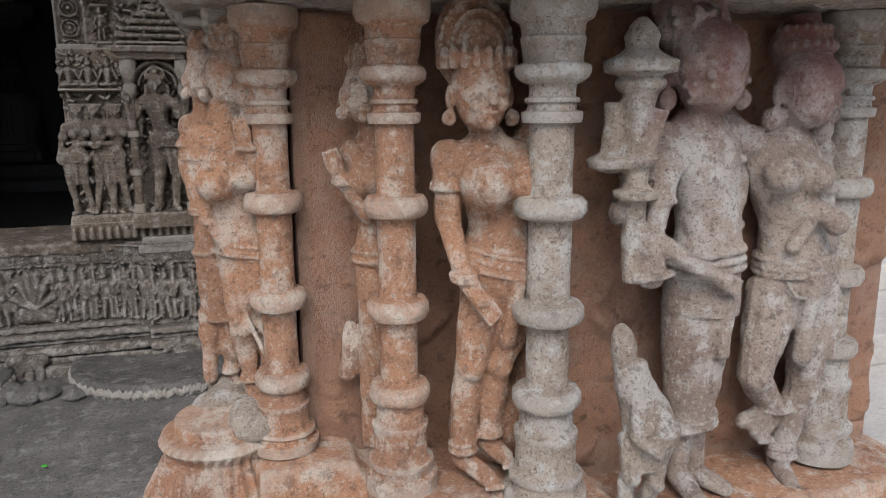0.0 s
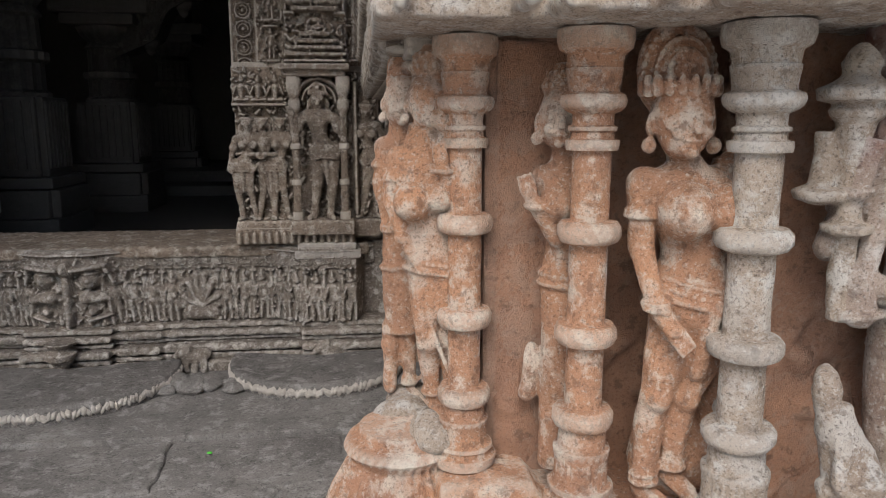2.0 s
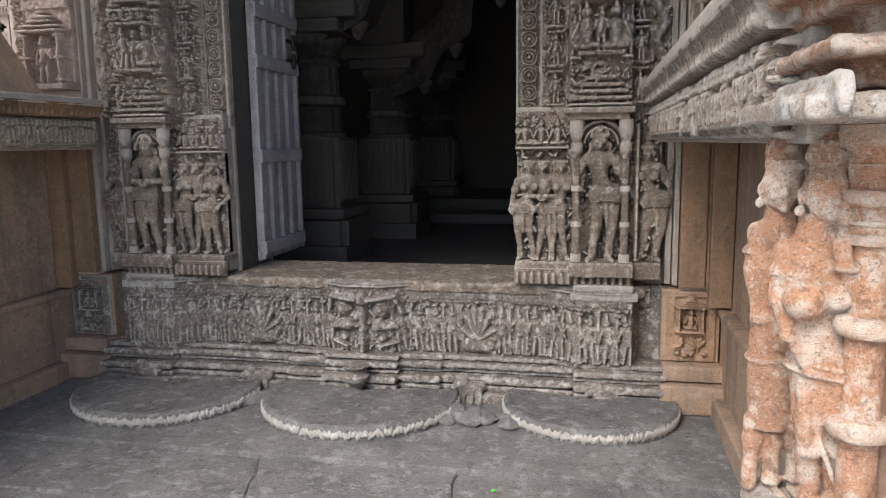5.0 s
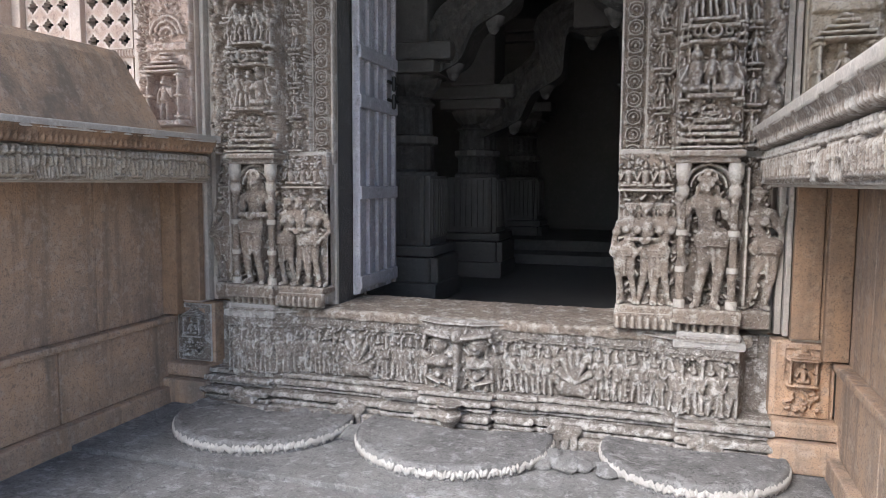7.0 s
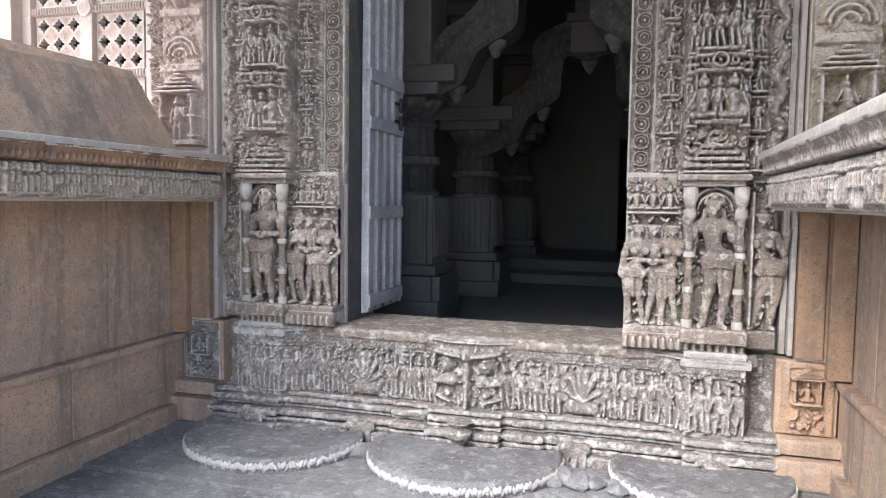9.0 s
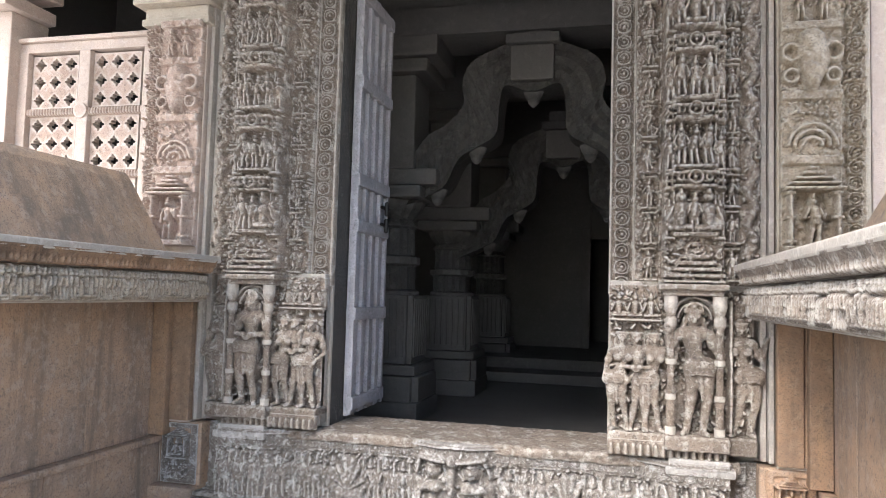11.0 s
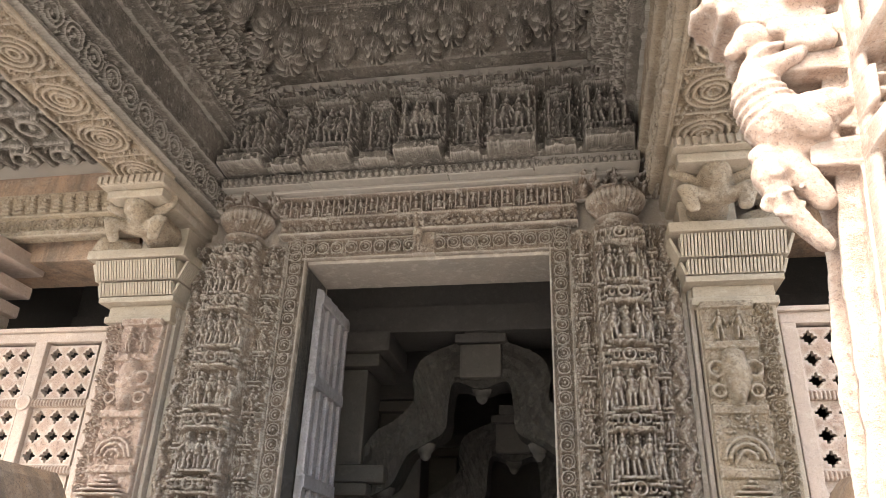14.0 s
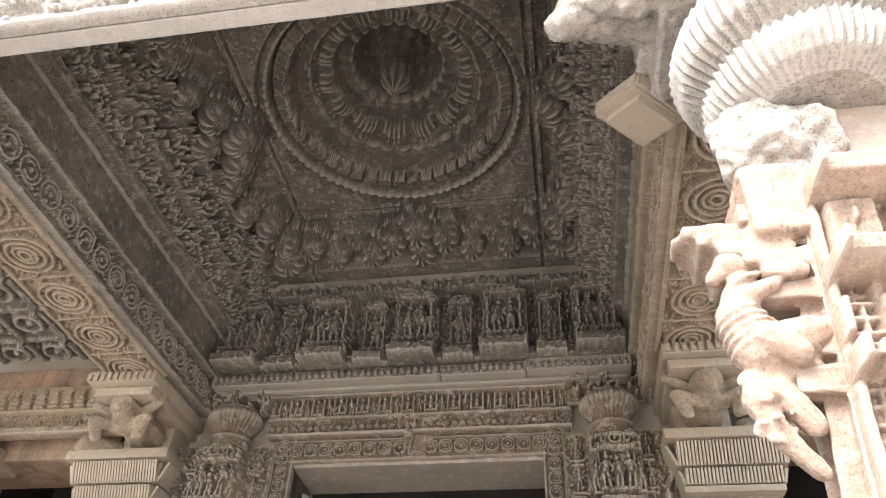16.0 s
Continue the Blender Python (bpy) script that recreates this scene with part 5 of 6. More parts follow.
fuse(part("upper_moulding", bm, M_ORANGE, end), .005, .008)

class Carving:
    """A statue cut almost free of its wall: lofted trunk, jointed limbs, ornaments, welded to one skin."""

    def __init__(self, y):
        self.bm = bmesh.new()
        self.y = y

    def at(self, p):
        return Vector((p[0], self.y - (p[2] if len(p) > 2 else 0), p[1]))

    def rod(self, p, q, ra, rb, seg=10):
        limb(self.bm, self.at(p), self.at(q), ra, rb, seg)

    def ball(self, p, rx, rz, ry=None, tilt=0.0):
        blob(self.bm, self.at(p), rx, ry or rx, rz, Euler((0, radians(tilt), 0)) if tilt else None, 18, 10)

    def trunk(self, *sections):
        """Elliptic cross-sections (x, z, half width, half depth), smoothly joined."""
        pts = [Vector(v) for v in sections]
        rings = []
        for i in range(len(pts) - 1):
            p0, p1, p2, p3 = pts[max(0, i - 1)], pts[i], pts[i + 1], pts[min(len(pts) - 1, i + 2)]
            for k in range(5 + (i == len(pts) - 2)):
                t = k / 5
                v = 0.5 * (2 * p1 + (p2 - p0) * t + (2 * p0 - 5 * p1 + 4 * p2 - p3) * t * t + (3 * p1 - p0 - 3 * p2 + p3) * t ** 3)
                rings.append([self.bm.verts.new((v[0] + v[2] * math.cos(2 * math.pi * j / 22), self.y + v[3] * math.sin(2 * math.pi * j / 22), v[1])) for j in range(22)])
        for a, b in zip(rings, rings[1:]):
            for j in range(22):
                self.bm.faces.new((a[j], a[(j + 1) % 22], b[(j + 1) % 22], b[j]))
        self.bm.faces.new(rings[0][::-1])
        self.bm.faces.new(rings[-1])

    def hoop(self, c, r, thick, depth=None, tilt=0.0, beads=0, sag=0.0):
        """A band round a limb or waist; beads turns it into a string of beads."""
        n = beads or 22
        loop = []
        for i in range(n + 1):
            a = 2 * math.pi * i / n
            loop.append(Vector((c[0] + r * math.cos(a), self.y - (c[2] if len(c) > 2 else 0) + (depth or r) * math.sin(a), c[1] + r * math.cos(a) * math.tan(radians(tilt)) + sag * min(0, math.sin(a)))))
        for p, q in zip(loop, loop[1:]):
            if beads:
                blob(self.bm, p, thick, thick, thick, None, 7, 5)
            else:
                limb(self.bm, p, q, thick, thick, 6)

    def string(self, p, q, sag, r, n=14):
        for i in range(n):
            t = i / (n - 1)
            v = self.at(p).lerp(self.at(q), t) + Vector((0, 0, -sag * 4 * t * (1 - t)))
            blob(self.bm, v, r, r, r, None, 7, 5)

    def leg(self, h, k, a, r, toe=(.018, .03)):
        mid = [h[i] * .5 + k[i] * .5 for i in (0, 1)]
        self.rod(h, (*mid, .004), r, r * .86)
        self.rod((*mid, .004), (*k, .006), r * .86, r * .62)
        self.ball((*k, .010), r * .58, r * .62)
        calf = (k[0] * .62 + a[0] * .38, k[1] * .62 + a[1] * .38, -.001)
        self.rod((*k, .003), calf, r * .60, r * .62)
        self.rod(calf, (*a, 0), r * .62, r * .40)
        self.hoop((*a, 0), r * .50, r * .14)
        self.hoop((a[0], a[1] + r * .3, 0), r * .48, r * .12, beads=14)
        f = (a[0] + toe[0], a[1] - .022, toe[1])
        self.rod((a[0], a[1] - .012, -.004), f, r * .42, r * .36)
        for i in range(4):
            self.rod(f, (f[0] + (i - 1.2) * .005, f[1] - .004, toe[1] + .012), r * .16, r * .13, 6)

    def arm(self, s, e, w, h, r):
        self.ball(s, r * 1.25, r * 1.25)
        self.rod(s, e, r * 1.08, r * .86)
        self.rod(e, w, r * .86, r * .62)
        m = [s[i] * .5 + e[i] * .5 for i in range(3)]
        self.hoop(m, r * 1.12, r * .2)
        self.hoop((m[0], m[1] + r * .35, m[2]), r * 1.12, r * .16, beads=14)
        for k in (.0, .3):
            q = [w[i] + (e[i] - w[i]) * k * .3 for i in range(3)]
            self.hoop(q, r * .82, r * .17)
        self.rod(w, h, r * .62, r * .66)
        d = self.at(h) - self.at(w)
        d.normalize()
        side = Vector((d.z, 0, -d.x)) * r * .36
        for i in range(4):
            o = self.at(h) + side * (i - 1.5)
            limb(self.bm, o, o + d * r * 1.5 + Vector((0, -.001 * i, 0)), r * .22, r * .17, 6)

    def face(self, c, rx, rz, turn=0.0, features=True, ears=True):
        d = c[2] if len(c) > 2 else 0
        self.ball((c[0], c[1] + rz * .15, d), rx, rz * .85, rx * .98)
        self.ball((c[0] + turn * rx * .2, c[1] - rz * .35, d + rx * .12), rx * .78, rz * .62, rx * .8)
        if ears:
            for s in (-1, 1):
                self.ball((c[0] + s * rx * 1.02, c[1] - rz * .1, d - .002), rx * .16, rz * .32)
                self.ball((c[0] + s * rx * 1.08, c[1] - rz * .62, d), rx * .26, rx * .28, rx * .16)
        if not features:
            return
        u = c[0] + turn * rx * .45
        f = d + rx * .93
        self.rod((u, c[1] + rz * .12, f), (u, c[1] - rz * .2, f + rx * .16), rx * .09, rx * .17, 8)
        for s in (-1, 1):
            x = u + s * rx * .38
            self.rod((u + s * rx * .12, c[1] + rz * .2, f), (u + s * rx * .66, c[1] + rz * .24, f - rx * .22), rx * .08, rx * .06, 6)
            self.ball((x, c[1] + rz * .05, f - rx * .1), rx * .2, rx * .12, rx * .12)
            self.ball((u + s * rx * .42, c[1] - rz * .3, f - rx * .2), rx * .26, rx * .24, rx * .2)
        self.rod((u - rx * .2, c[1] - rz * .48, f - rx * .06), (u + rx * .2, c[1] - rz * .48, f - rx * .06), rx * .09, rx * .09, 6)
        self.ball((u, c[1] - rz * .78, f - rx * .22), rx * .24, rx * .2, rx * .2)

    def tiara(self, c, r, rows=2):
        """A tall fan-shaped crown with beaded arches and a rosette."""
        self.ball((c[0], c[1], -.006), r * 1.08, r * 1.36, r * .5)
        self.ball((c[0], c[1] - r * .2, 0), r * .8, r * .9, r * .62)
        for k in range(rows):
            q = r * (.98 - .26 * k)
            n = 17
            for i in range(n):
                a = math.pi * (i / (n - 1))
                blob(self.bm, self.at((c[0] + q * math.cos(a), c[1] - r * .1 + q * 1.2 * math.sin(a), r * (.10 + .22 * k))), r * .085, r * .085, r * .085, None, 7, 5)
        for i in range(6):
            a = math.pi * i / 3
            self.ball((c[0] + r * .2 * math.cos(a), c[1] + r * (.25 + .2 * math.sin(a)), r * .5), r * .13, r * .13)
        for i in range(11):
            a = math.pi * (1.02 + .96 * i / 10)
            limb(self.bm, Vector((c[0] + r * 1.0 * math.cos(a), self.y + r * 1.0 * math.sin(a), c[1] - r * .55)), Vector((c[0] + r * 1.02 * math.cos(a), self.y + r * 1.0 * math.sin(a), c[1] - r * .25)), r * .15, r * .11, 6)

    def curls(self, c, r, n=9):
        """A hair knot combed into ridges."""
        self.ball(c, r, r * .95, r)
        for i in range(n):
            a = math.pi * (i / (n - 1))
            for k in range(5):
                b = math.pi * (.12 + .19 * k)
                d = c[2] if len(c) > 2 else 0
                self.ball((c[0] + r * math.cos(a) * math.sin(b), c[1] + r * .95 * math.cos(b), d + r * math.sin(a) * math.sin(b)), r * .13, r * .17)

    def broken(self, c, rx, rz, n, size, seed):
        """Chips and stubs left where the surface has flaked away."""
        q = random.Random(seed)
        for _ in range(n):
            a, b = q.uniform(math.pi, 2 * math.pi), q.uniform(.2, 2.7)
            r = size * q.uniform(.5, 1.2)
            self.ball((c[0] + rx * math.cos(a) * math.sin(b), c[1] + rz * math.cos(b), (c[2] if len(c) > 2 else 0) - rx * math.sin(a) * math.sin(b)), r, r * q.uniform(.6, 1.5), r * .7, q.uniform(-50, 50))

    def done(self, name, label, mat, voxel=.0021, grit=.003):
        ob = part(name, self.bm, mat)
        tagged(ob, label, "statue")
        return fuse(ob, voxel, grit)


# crowned woman between the two middle columns
c = Carving(-1.952)
c.trunk((1.302, .632, .030, .026), (1.303, .662, .052, .038), (1.301, .690, .046, .034), (1.294, .718, .035, .028), (1.289, .745, .042, .031), (1.284, .772, .050, .032), (1.281, .788, .047, .027), (1.278, .800, .019, .018), (1.272, .815, .016, .016))
c.ball((1.268, .758, .030), .028, .028, .026)
c.ball((1.311, .757, .030), .028, .028, .026)
c.face((1.267, .840, .012), .029, .037, .05)
c.tiara((1.266, .886), .036, 3)
c.arm((1.238, .780, 0), (1.236, .722, .004), (1.247, .664, .024), (1.260, .645, .034), .0145)
c.arm((1.316, .785, -.004), (1.337, .812, -.012), (1.345, .845, -.01), (1.343, .862, -.01), .013)
c.leg((1.277, .650), (1.258, .570), (1.252, .478), .026)
c.leg((1.318, .645), (1.288, .570), (1.281, .492), .025, (.012, .018))
for i in range(3):
    c.hoop((1.301, .692 - i * .009), .047 + .002 * i, .003, .036 + .0015 * i, -7, beads=40 if i == 1 else 0, sag=.010)
c.string((1.268, .790, .026), (1.312, .795, .022), .030, .003, 16)
c.string((1.296, .780, .034), (1.308, .735, .036), -.004, .0034, 13)
c.string((1.300, .778, .034), (1.318, .735, .030), -.004, .003, 13)
c.rod((1.300, .668, .038), (1.292, .60, .022), .007, .010)
c.rod((1.345, .69, -.02), (1.325, .47, -.02), .012, .018)
c.ball((1.296, .49, -.03), .05, .05, .03)
c.done("niche_statue", "weathered orange sandstone woman with tall fan crown", M_ORANGE, .0019)
# figure in the recess, looking past the column
c = Carving(-1.893)
c.trunk((1.184, .600, .020, .018), (1.186, .670, .031, .026), (1.182, .715, .022, .02), (1.179, .755, .030, .024), (1.180, .785, .028, .022), (1.178, .805, .014, .014), (1.174, .822, .013, .013))
c.face((1.172, .842, .006), .024, .032, -.7)
c.curls((1.176, .874, -.004), .022)
c.ball((1.166, .758, .018), .019, .019)
c.ball((1.192, .758, .018), .018, .018)
c.arm((1.158, .782, .004), (1.168, .722, .014), (1.142, .757, .02), (1.137, .770, .02), .012)
c.arm((1.204, .782, 0), (1.214, .725, .01), (1.20, .69, .02), (1.196, .675, .02), .012)
c.trunk((1.174, .470, .017, .016), (1.176, .560, .019, .018), (1.181, .630, .024, .021), (1.186, .675, .031, .026))
c.hoop((1.186, .682), .031, .003, .027, -4, beads=30)
c.hoop((1.186, .672), .032, .003, .028, -4)
c.rod((1.150, .60, -.01), (1.146, .55, -.01), .007, .010)
c.rod((1.190, .60), (1.196, .475), .016, .012)
c.done("niche_statue", "orange sandstone attendant half hidden behind a column", M_ORANGE)
# man with broken face and raised staff
c = Carving(-1.985)
c.trunk((1.501, .486, .022, .020), (1.502, .532, .032, .026), (1.504, .600, .039, .030), (1.508, .655, .041, .032), (1.511, .690, .036, .030), (1.509, .720, .035, .029), (1.497, .762, .042, .031), (1.490, .792, .046, .028), (1.490, .808, .030, .022), (1.492, .822, .020, .019))
c.face((1.490, .862, .010), .040, .047, .25, features=False)
c.ball((1.478, .898, -.006), .040, .030, .032, 18)
c.ball((1.470, .916, -.010), .033, .026, .028, 20)
c.broken((1.490, .862, .010), .038, .045, 46, .0048, 5)
c.broken((1.476, .905, -.006), .038, .034, 70, .0045, 6)
c.rod((1.472, .935, -.01), (1.478, .90, 0), .012, .02)
c.rod((1.447, .86, .0), (1.447, .83, .0), .009, .012)
c.arm((1.448, .795, -.004), (1.407, .722, .002), (1.416, .778, .022), (1.420, .800, .026), .0155)
c.arm((1.452, .770, .014), (1.427, .700, .026), (1.482, .664, .040), (1.500, .656, .044), .0125)
c.hoop((1.432, .662, .022), .020, .004, .014, 6)
c.rod((1.424, .700, .022), (1.430, .664, .022), .013, .016)
c.arm((1.526, .795, -.008), (1.556, .745, -.016), (1.548, .700, -.01), (1.54, .68, .0), .014)
for i in range(3):
    c.hoop((1.508, .680 - i * .010), .041 + .001 * i, .0035, .034, 5, beads=0 if i % 2 == 0 else 38)
for i in range(4):
    c.hoop((1.507, .636 - i * .006), .041, .0018, .034, -3, sag=.004)
c.string((1.470, .785, .026), (1.520, .800, .018), .030, .003, 20)
c.string((1.462, .770, .020), (1.534, .735, .020), .016, .0028, 22)
c.rod((1.516, .632, .036), (1.514, .575, .030), .006, .008)
c.hoop((1.501, .488), .029, .005, .025, 6, beads=22)
c.hoop((1.501, .496), .030, .003, .026, 6)
c.rod((1.492, .48), (1.491, .43), .014, .011)
c.rod((1.513, .48, -.006), (1.516, .43, -.006), .013, .011)
c.rod((1.491, .424, .004), (1.493, .414, .034), .013, .010)
c.rod((1.516, .424, 0), (1.536, .414, .024), .012, .009)
c.done("niche_statue", "worn sandstone man with broken reddened face", M_RED, .0020, .0045)
# woman who leans on him, legs crossed
c = Carving(-1.978)
c.trunk((1.632, .600, .034, .028), (1.634, .640, .046, .034), (1.630, .668, .042, .033), (1.622, .700, .036, .029), (1.612, .735, .042, .031), (1.604, .768, .046, .031), (1.602, .788, .038, .026), (1.608, .803, .020, .018), (1.612, .815, .018, .017))
c.face((1.618, .842, .012), .034, .042, -.4, features=False)
c.curls((1.624, .886, -.008), .032, 11)
c.broken((1.618, .842, .012), .032, .040, 40, .0045, 8)
c.ball((1.648, .800, .004), .013, .015)
c.ball((1.582, .812, .006), .012, .012)
c.ball((1.584, .757, .026), .022, .021)
c.ball((1.622, .752, .026), .021, .020)
c.arm((1.560, .788, -.006), (1.535, .812, -.014), (1.524, .826, -.012), (1.520, .832, -.01), .016)
c.arm((1.648, .778, 0), (1.672, .690, 0), (1.660, .640, .014), (1.656, .625, .016), .0145)
c.rod((1.625, .720, .032), (1.640, .705, .044), .010, .014)
c.rod((1.600, .680, .030), (1.625, .720, .034), .007, .008)
for i in range(3):
    c.hoop((1.631, .668 - i * .008), .044, .003, .036, 8, beads=40 if i == 1 else 0, sag=.004)
c.string((1.595, .640, .034), (1.635, .650, .036), .020, .0028)
c.string((1.640, .650, .036), (1.674, .640, .022), .020, .0028)
c.rod((1.626, .655, .036), (1.628, .555, .026), .009, .011)
c.string((1.672, .645, .02), (1.678, .545, .02), 0, .003, 18)
c.leg((1.606, .622), (1.584, .530), (1.622, .484), .029, (-.03, .01))
c.rod((1.622, .484, -.002), (1.585, .472, -.004), .013, .010)
c.leg((1.660, .618), (1.652, .506), (1.636, .426), .029, (-.012, .03))
c.rod((1.668, .480, -.006), (1.690, .42, 0), .015, .010)
c.done("niche_statue", "worn sandstone woman leaning on her companion, legs crossed", M_RED, .0020, .0045)
# damaged attendant
c = Carving(-2.03)
c.ball((1.390, .598), .013, .026, .013, -8)
c.trunk((1.420, .470, .020, .018), (1.424, .505, .027, .022), (1.416, .535, .026, .021), (1.404, .560, .020, .017), (1.396, .585, .016, .014))
c.rod((1.400, .555, .012), (1.398, .515, .018), .009, .007)
c.rod((1.398, .515, .018), (1.415, .50, .026), .008, .008)
c.ball((1.424, .516, .016), .020, .020)
c.leg((1.404, .500), (1.400, .465), (1.397, .432), .014, (0, .014))
c.leg((1.428, .490), (1.428, .455), (1.426, .428), .015, (.004, .014))
c.done("niche_statue", "small damaged grey stone attendant statue", M_GREYED, .0022, .005)
# woman with an infant on the parapet's side face
c = Carving(-1.845)
c.trunk((1.055, .630, .026, .024), (1.052, .680, .034, .030), (1.043, .722, .025, .024), (1.036, .760, .029, .027), (1.036, .795, .031, .025), (1.037, .817, .020, .019), (1.040, .838, .018, .018))
c.face((1.040, .858, .012), .021, .027, .25)
c.curls((1.047, .894, 0), .022, 9)
c.ball((1.024, .757, .024), .021, .021)
c.ball((1.052, .762, .022), .018, .018)
c.ball((1.058, .840, .018), .013, .015)
c.ball((1.060, .812, .016), .013, .018)
c.arm((1.012, .800, 0), (1.004, .758, .004), (1.016, .715, .014), (1.026, .700, .02), .0115)
c.arm((1.062, .795, .004), (1.064, .768, .024), (1.055, .790, .032), (1.053, .80, .032), .0115)
c.hoop((1.051, .690), .033, .003, .030, -8, beads=32)
c.hoop((1.051, .680), .035, .003, .031, -8)
c.leg((1.040, .660), (1.041, .602), (1.046, .540), .020)
c.leg((1.066, .655), (1.066, .602), (1.070, .540), .020)
c.string((1.030, .66, .02), (1.062, .57, .02), 0, .003, 18)
c.rod((1.032, .66, .016), (1.034, .60, .014), .010, .007)
c.done("side_statue", "orange sandstone woman with infant on the parapet side", M_ORANGE, .0020)
# companion towards the passage
c = Carving(-1.772)
c.trunk((1.020, .590, .022, .020), (1.022, .660, .028, .024), (1.019, .715, .023, .021), (1.018, .765, .029, .024), (1.018, .800, .028, .022), (1.021, .820, .018, .017), (1.021, .840, .017, .017))
c.face((1.020, .860, .008), .021, .028, -.2)
c.tiara((1.026, .893), .022, 1)
c.arm((1.001, .808, 0), (.994, .770, .004), (1.004, .715, .012), (1.008, .690, .014), .0115)
c.arm((1.042, .805, 0), (1.046, .75, .01), (1.036, .71, .018), (1.03, .70, .02), .011)
c.hoop((1.021, .672), .028, .003, .025, 4, beads=30)
c.leg((1.016, .650), (1.024, .598), (1.026, .525), .018)
c.leg((1.034, .645), (1.046, .595), (1.050, .530), .017)
c.ball((1.004, .575), .012, .016)
c.rod((1.004, .57), (1.002, .52), .010, .008)
c.rod((.998, .60), (1.002, .575), .005, .009)
c.done("side_statue", "orange sandstone crowned figure facing the porch", M_ORANGE, .0024)
# chipped stone that carries the side figures
bm = bmesh.new()
for i, (px, py, pz, r) in enumerate(((1.015, -1.80, .492, .036), (1.05, -1.86, .500, .034), (1.035, -1.76, .490, .036), (1.065, -1.83, .488, .04))):
    q = bmesh.ops.create_icosphere(bm, subdivisions=3, radius=r)
    for v in q["verts"]:
        v.co *= 1 + .3 * noise.noise(v.co * 26 + Vector((i * 5, 2, 1)))
        v.co = Vector((px + v.co.x, py + v.co.y, pz + v.co.z * .75))
fuse(part("foot_rock", bm, M_GREYED, end, "pale chipped stone under the side figures"), .003, .004)
# raised ringed staff held by the male statue
bm = bmesh.new()
lathe(bm, [(.010, .655), (.012, .70), (.011, .736), (.022, .739), (.023, .746), (.012, .750), (.013, .80), (.016, .838), (.022, .844), (.024, .850), (.017, .854), (.034, .858), (.036, .868), (.022, .874), (.014, .880), (.018, .890), (.012, .900), (.004, .908)], 1.414, -2.0, 22, worn=.05)
lathe(bm, [(.006, .764), (.024, .768), (.026, .776), (.012, .782), (.009, .83)], 1.393, -1.99, 18, worn=.05)
tagged(fuse(part("stone_staff", bm, M_GREYED), .0022, .004), "carved stone staff with ringed finial beside the statue", "staff")

# ---- tower pillar on the parapet ----
tow = thing("porch_pillar", "pale sunlit carved pillar with miniature shrines on the parapet", "pillar", (1.35, -1.85, 1.07))
part("body", boxes((1.03, 1.70, -1.97, -1.88, 1.07, 1.95), (1.10, 1.60, -1.95, -1.86, 1.95, 2.12)), M_PINK, tow)
for oy, ux, oo in ((-1.975, X, (1.03, -1.975, 1.08)), (0, NY, (1.025, -1.88, 1.08))):
    wd = .60 if ux == X else .09
    A = Relief(wd, .86, .0035)
    A.rect(0, .012, 0, .86, .014)
    A.rect(.012, .055, 0, .60, .004)
    for q in range(24):
        for r in (.024, .043):
            A.disc(r, .02 + q * .025, .008, -.0, 0)
            A.rect(r - .006, r + .006, .012 + q * .025, .026 + q * .025, -.012, .003)
    A.rect(.055, .07, 0, .6, .014)
    if wd > .3:
        A.kiosk(.16, .0, .15, .42, .04, rng, False, 1)
        A.kiosk(.38, .0, .2, .42, .045, rng, False, 1)
    A.rect(0, wd, .44, .48, .03)
    A.rect(0, wd, .50, .56, .012)
    A.rect(0, wd, .60, .63, .05)
    for q in range(int(wd / .1)):
        A.rect(.02 + q * .1, .09 + q * .1, .66, .75, .02)
        A.person(.055 + q * .1, .665, .08, .03, rng)
    A.rect(0, wd, .76, .80, .05)
    A.clutter(0, wd, .64, .86, .006, .014, rng, 80)
    A.wear(.001, rng)
    A.make("shrine_face", oo, ux, Z, M_PINK, tow)
bm = boxes((.99, 1.06, -1.99, -1.80, 1.71, 1.735), (.97, 1.06, -1.985, -1.81, 1.74, 1.765), (.94, 1.06, -1.97, -1.83, 1.77, 1.80), (.915, 1.05, -1.96, -1.84, 1.803, 1.83), (.895, 1.05, -1.95, -1.85, 1.832, 1.86), (.88, 1.05, -1.93, -1.87, 1.835, 1.85), (1.0, 1.1, -1.99, -1.80, 1.80, 1.95), bevel=.008)
fuse(part("shrine_roof", bm, M_PINK, tow, "stepped miniature roof"), .006, .006)
bm = bmesh.new()
bmesh.ops.create_icosphere(bm, subdivisions=5, radius=.12, matrix=Matrix.LocRotScale((1.10, -1.93, 2.04), None, (.95, .6, .95)))
for v in bm.verts:
    v.co += v.normal * (.03 * noise.noise(v.co * 14) + .012 * noise.noise(v.co * 45))
part("broken_block", bm, M_OUT, tow, "rough broken stone")
bm = lathe(bmesh.new(), [(.12, 2.12), (.17, 2.14), (.19, 2.17), (.20, 2.21), (.175, 2.215), (.185, 2.23), (.23, 2.27), (.245, 2.33), (.22, 2.40), (.17, 2.42)], 1.20, -1.92, 120, 60, .06, 2.13, 2.41)
part("ribbed_drum", bm, M_OUT, tow, "ribbed round pale capital")
bm = boxes((.95, 1.45, -2.05, -1.75, 2.44, 2.50), (.92, 1.45, -2.02, -1.78, 2.50, 2.70), bevel=.01)
limb(bm, (.95, -1.92, 2.58), (.80, -1.92, 2.60), .09, .07)
limb(bm, (.80, -1.92, 2.60), (.74, -1.92, 2.55), .07, .04)
limb(bm, (.84, -1.98, 2.54), (.90, -2.0, 2.50), .04, .05)
fuse(part("bracket", bm, M_OUT, tow), .008, .02)
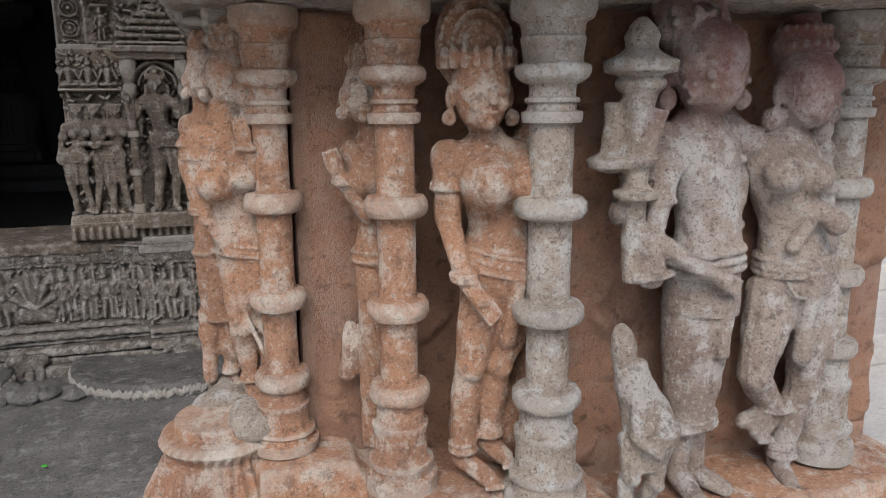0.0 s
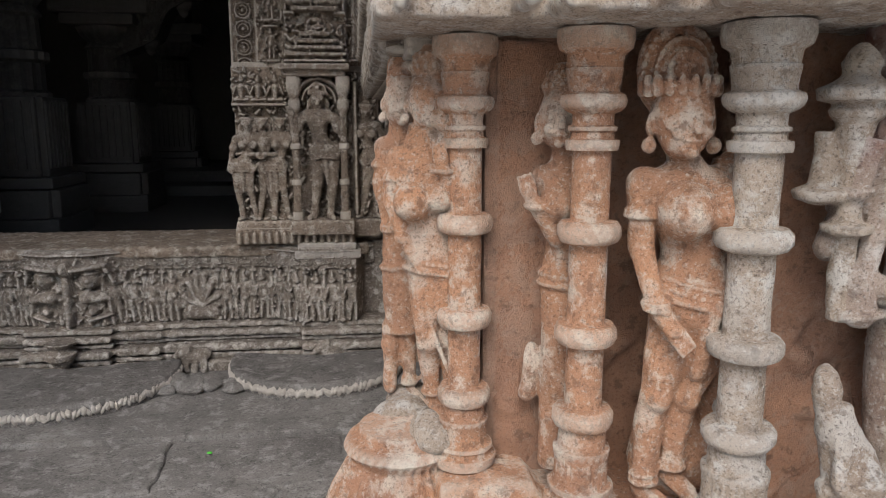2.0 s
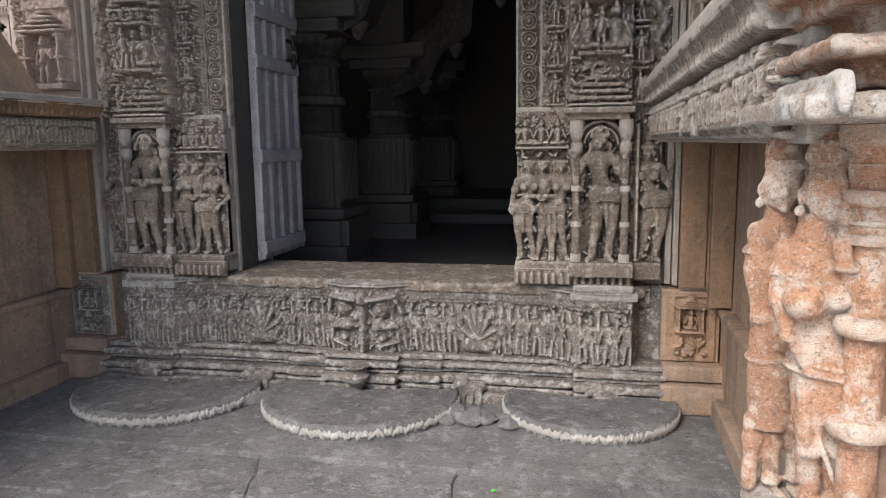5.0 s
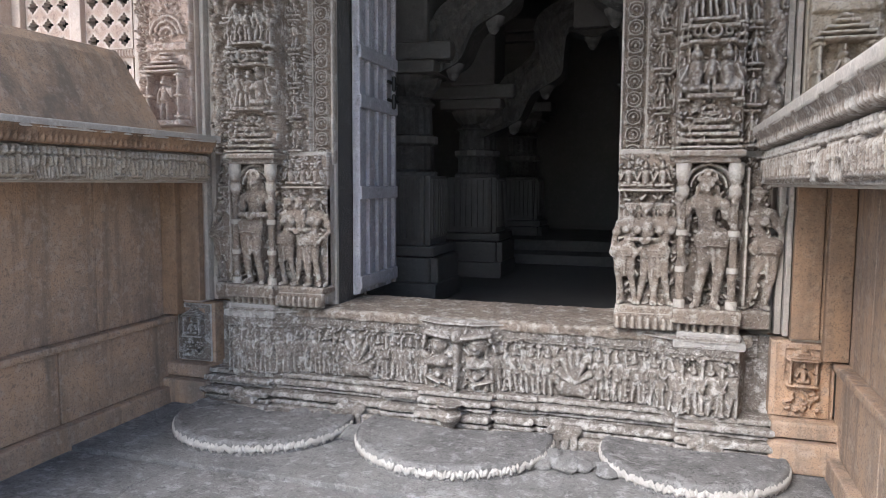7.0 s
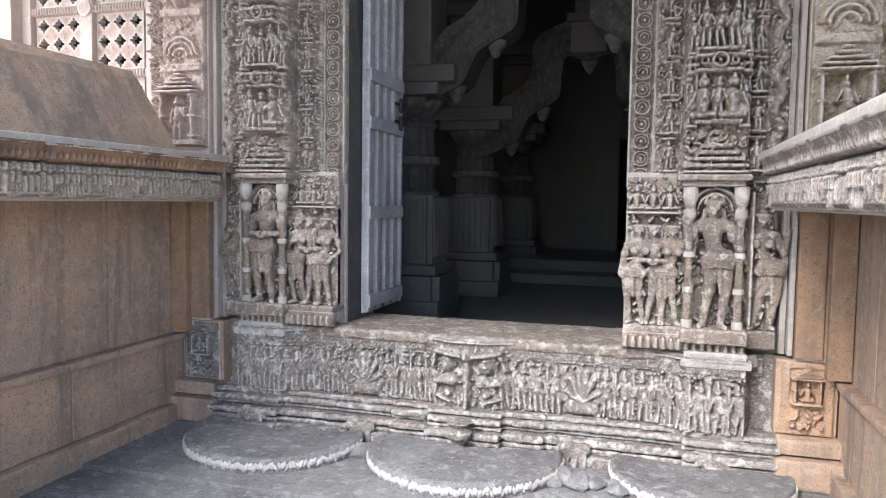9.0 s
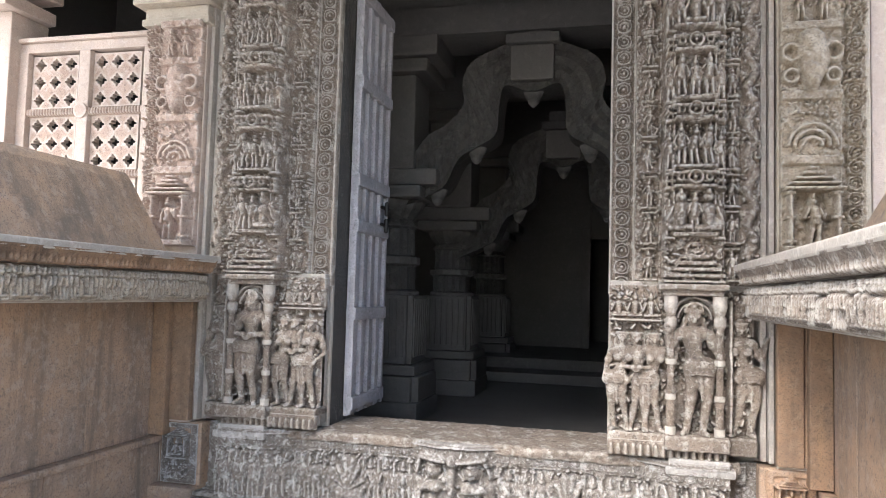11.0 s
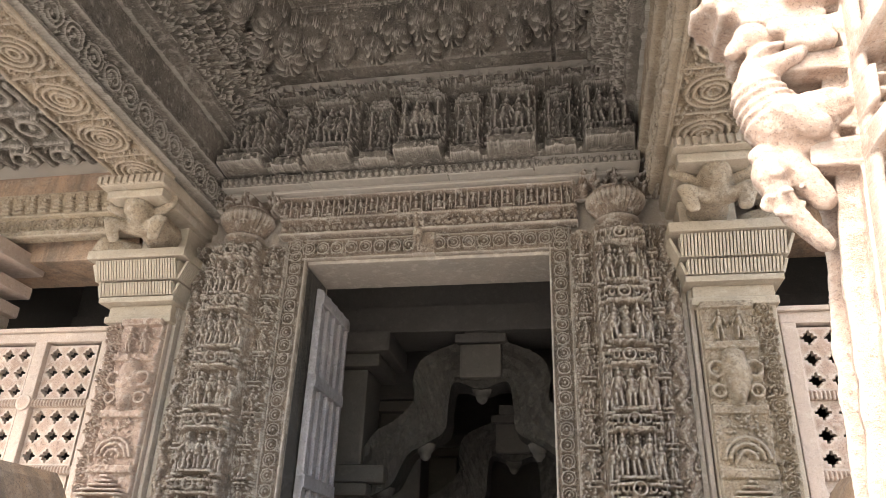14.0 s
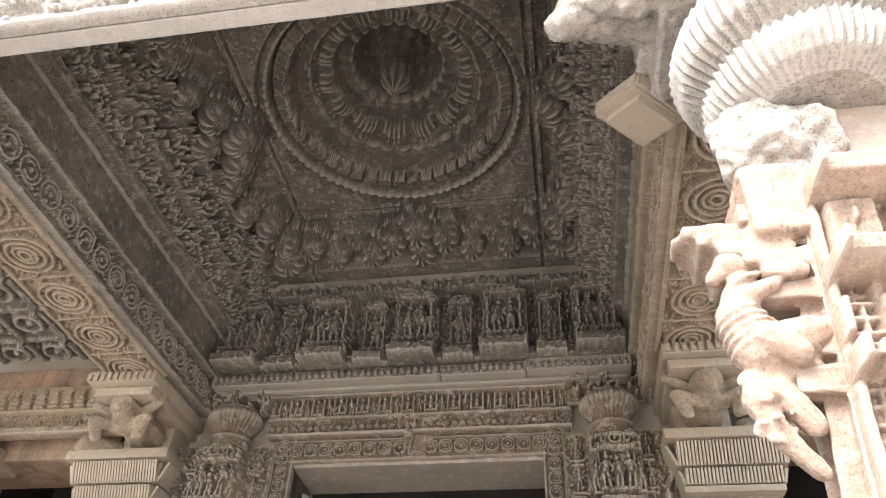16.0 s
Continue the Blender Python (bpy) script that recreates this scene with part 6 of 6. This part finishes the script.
bm = bmesh.new()
bmesh.ops.create_cube(bm, size=1, matrix=Matrix.LocRotScale((.93, -1.68, 2.50), Euler((radians(18), radians(10), radians(40))), (.17, .17, .05)))
bmesh.ops.bevel(bm, geom=list(bm.edges), offset=.008, segments=2, affect='EDGES')
bmesh.ops.create_cube(bm, size=1, matrix=Matrix.LocRotScale((.93, -1.68, 2.465), Euler((radians(18), radians(10), radians(40))), (.12, .12, .03)))
part("eave_stub", bm, M_BUFF, tow, "square stub of a broken strut")
# rearing bracket beast, plain
c = Carving(-1.95)
c.rod((.995, 1.665), (.925, 1.645), .036, .042)
c.rod((.925, 1.645), (.905, 1.705), .042, .034)
c.rod((.905, 1.705), (.925, 1.765), .034, .026)
c.ball((.915, 1.808), .027, .024, .024, 30)
c.rod((.905, 1.805), (.884, 1.785), .019, .013)
c.rod((.925, 1.825), (.948, 1.852), .014, .007)
c.rod((.93, 1.80, .01), (.965, 1.806, .01), .013, .010)
c.rod((.925, 1.735, .02), (.962, 1.752, .022), .017, .013)
c.rod((.962, 1.752, .022), (.985, 1.785, .02), .013, .011)
c.hoop((.925, 1.765), .031, .005, .030, 25)
c.rod((.930, 1.65, .03), (.965, 1.625, .03), .024, .02)
c.rod((.895, 1.600), (.985, 1.612), .015, .02)
c.ball((.905, 1.575), .024, .028, .024, 20)
c.rod((.900, 1.565), (.925, 1.505), .020, .016)
c.rod((.925, 1.505), (.955, 1.465), .016, .013)
c.rod((.935, 1.585), (.965, 1.53), .022, .018)
c.broken((.915, 1.545), .026, .045, 30, .007, 12)
for k in range(5):
    c.hoop((.925 - k * .005, 1.655 + k * .013), .043 - .002 * k, .0025, .042 - .002 * k, 20)
c.done("bracket_statue", "sunlit pale stone beast rearing from the leaning parapet", M_PINK, .0032, .005)

for child in tow.children:
    if child.name.startswith(("body", "shrine_face")):
        for v in child.data.vertices:
            v.co.x += .035 + .09 * (min(v.co.z, 2.0) - 1.62)
tow.location += Vector((-.04, 0, .05))
part("foot_block", boxes((1.02, 1.70, -1.96, -1.88, 1.03, 1.10)), M_PINK, tow)

# matching pillar at the porch's other front corner
other = thing("porch_pillar", "plain pale stone pillar at the porch front", "pillar", (-1.25, -1.9, 1.07))
part("body", boxes((-1.42, -1.08, -2.05, -1.75, 0, 2.2), (-1.46, -1.03, -2.08, -1.72, 2.2, 2.62)), M_OUT, other)

# ---- outside, past the parapet ----
o = thing("plinth_wall", "pale weathered stone plinth of a neighbouring shrine", "plinth", (4.5, 1.0, -.06))
part("course", boxes((2.6, 6.0, .4, 2.4, -.06, .25), (2.7, 6.0, .5, 2.4, .25, .42), (2.62, 6.0, .42, 2.4, .42, .52), (2.9, 6.0, .7, 2.4, .52, 1.4), (2.8, 6.0, .6, 2.4, 1.4, 1.5), (3.0, 6.0, .8, 2.4, 1.5, 2.6), bevel=.02), M_OUT, o)
st = thing("stone_steps", "broad pale stone steps beside the porch", "steps", (3.2, -.8, -.06))
for i in range(4):
    part("step", boxes((2.2 + i * .12, 5.5, -1.4 + i * .4, .4, -.06 + i * .1, .04 + i * .1), bevel=.01), M_OUT, st)
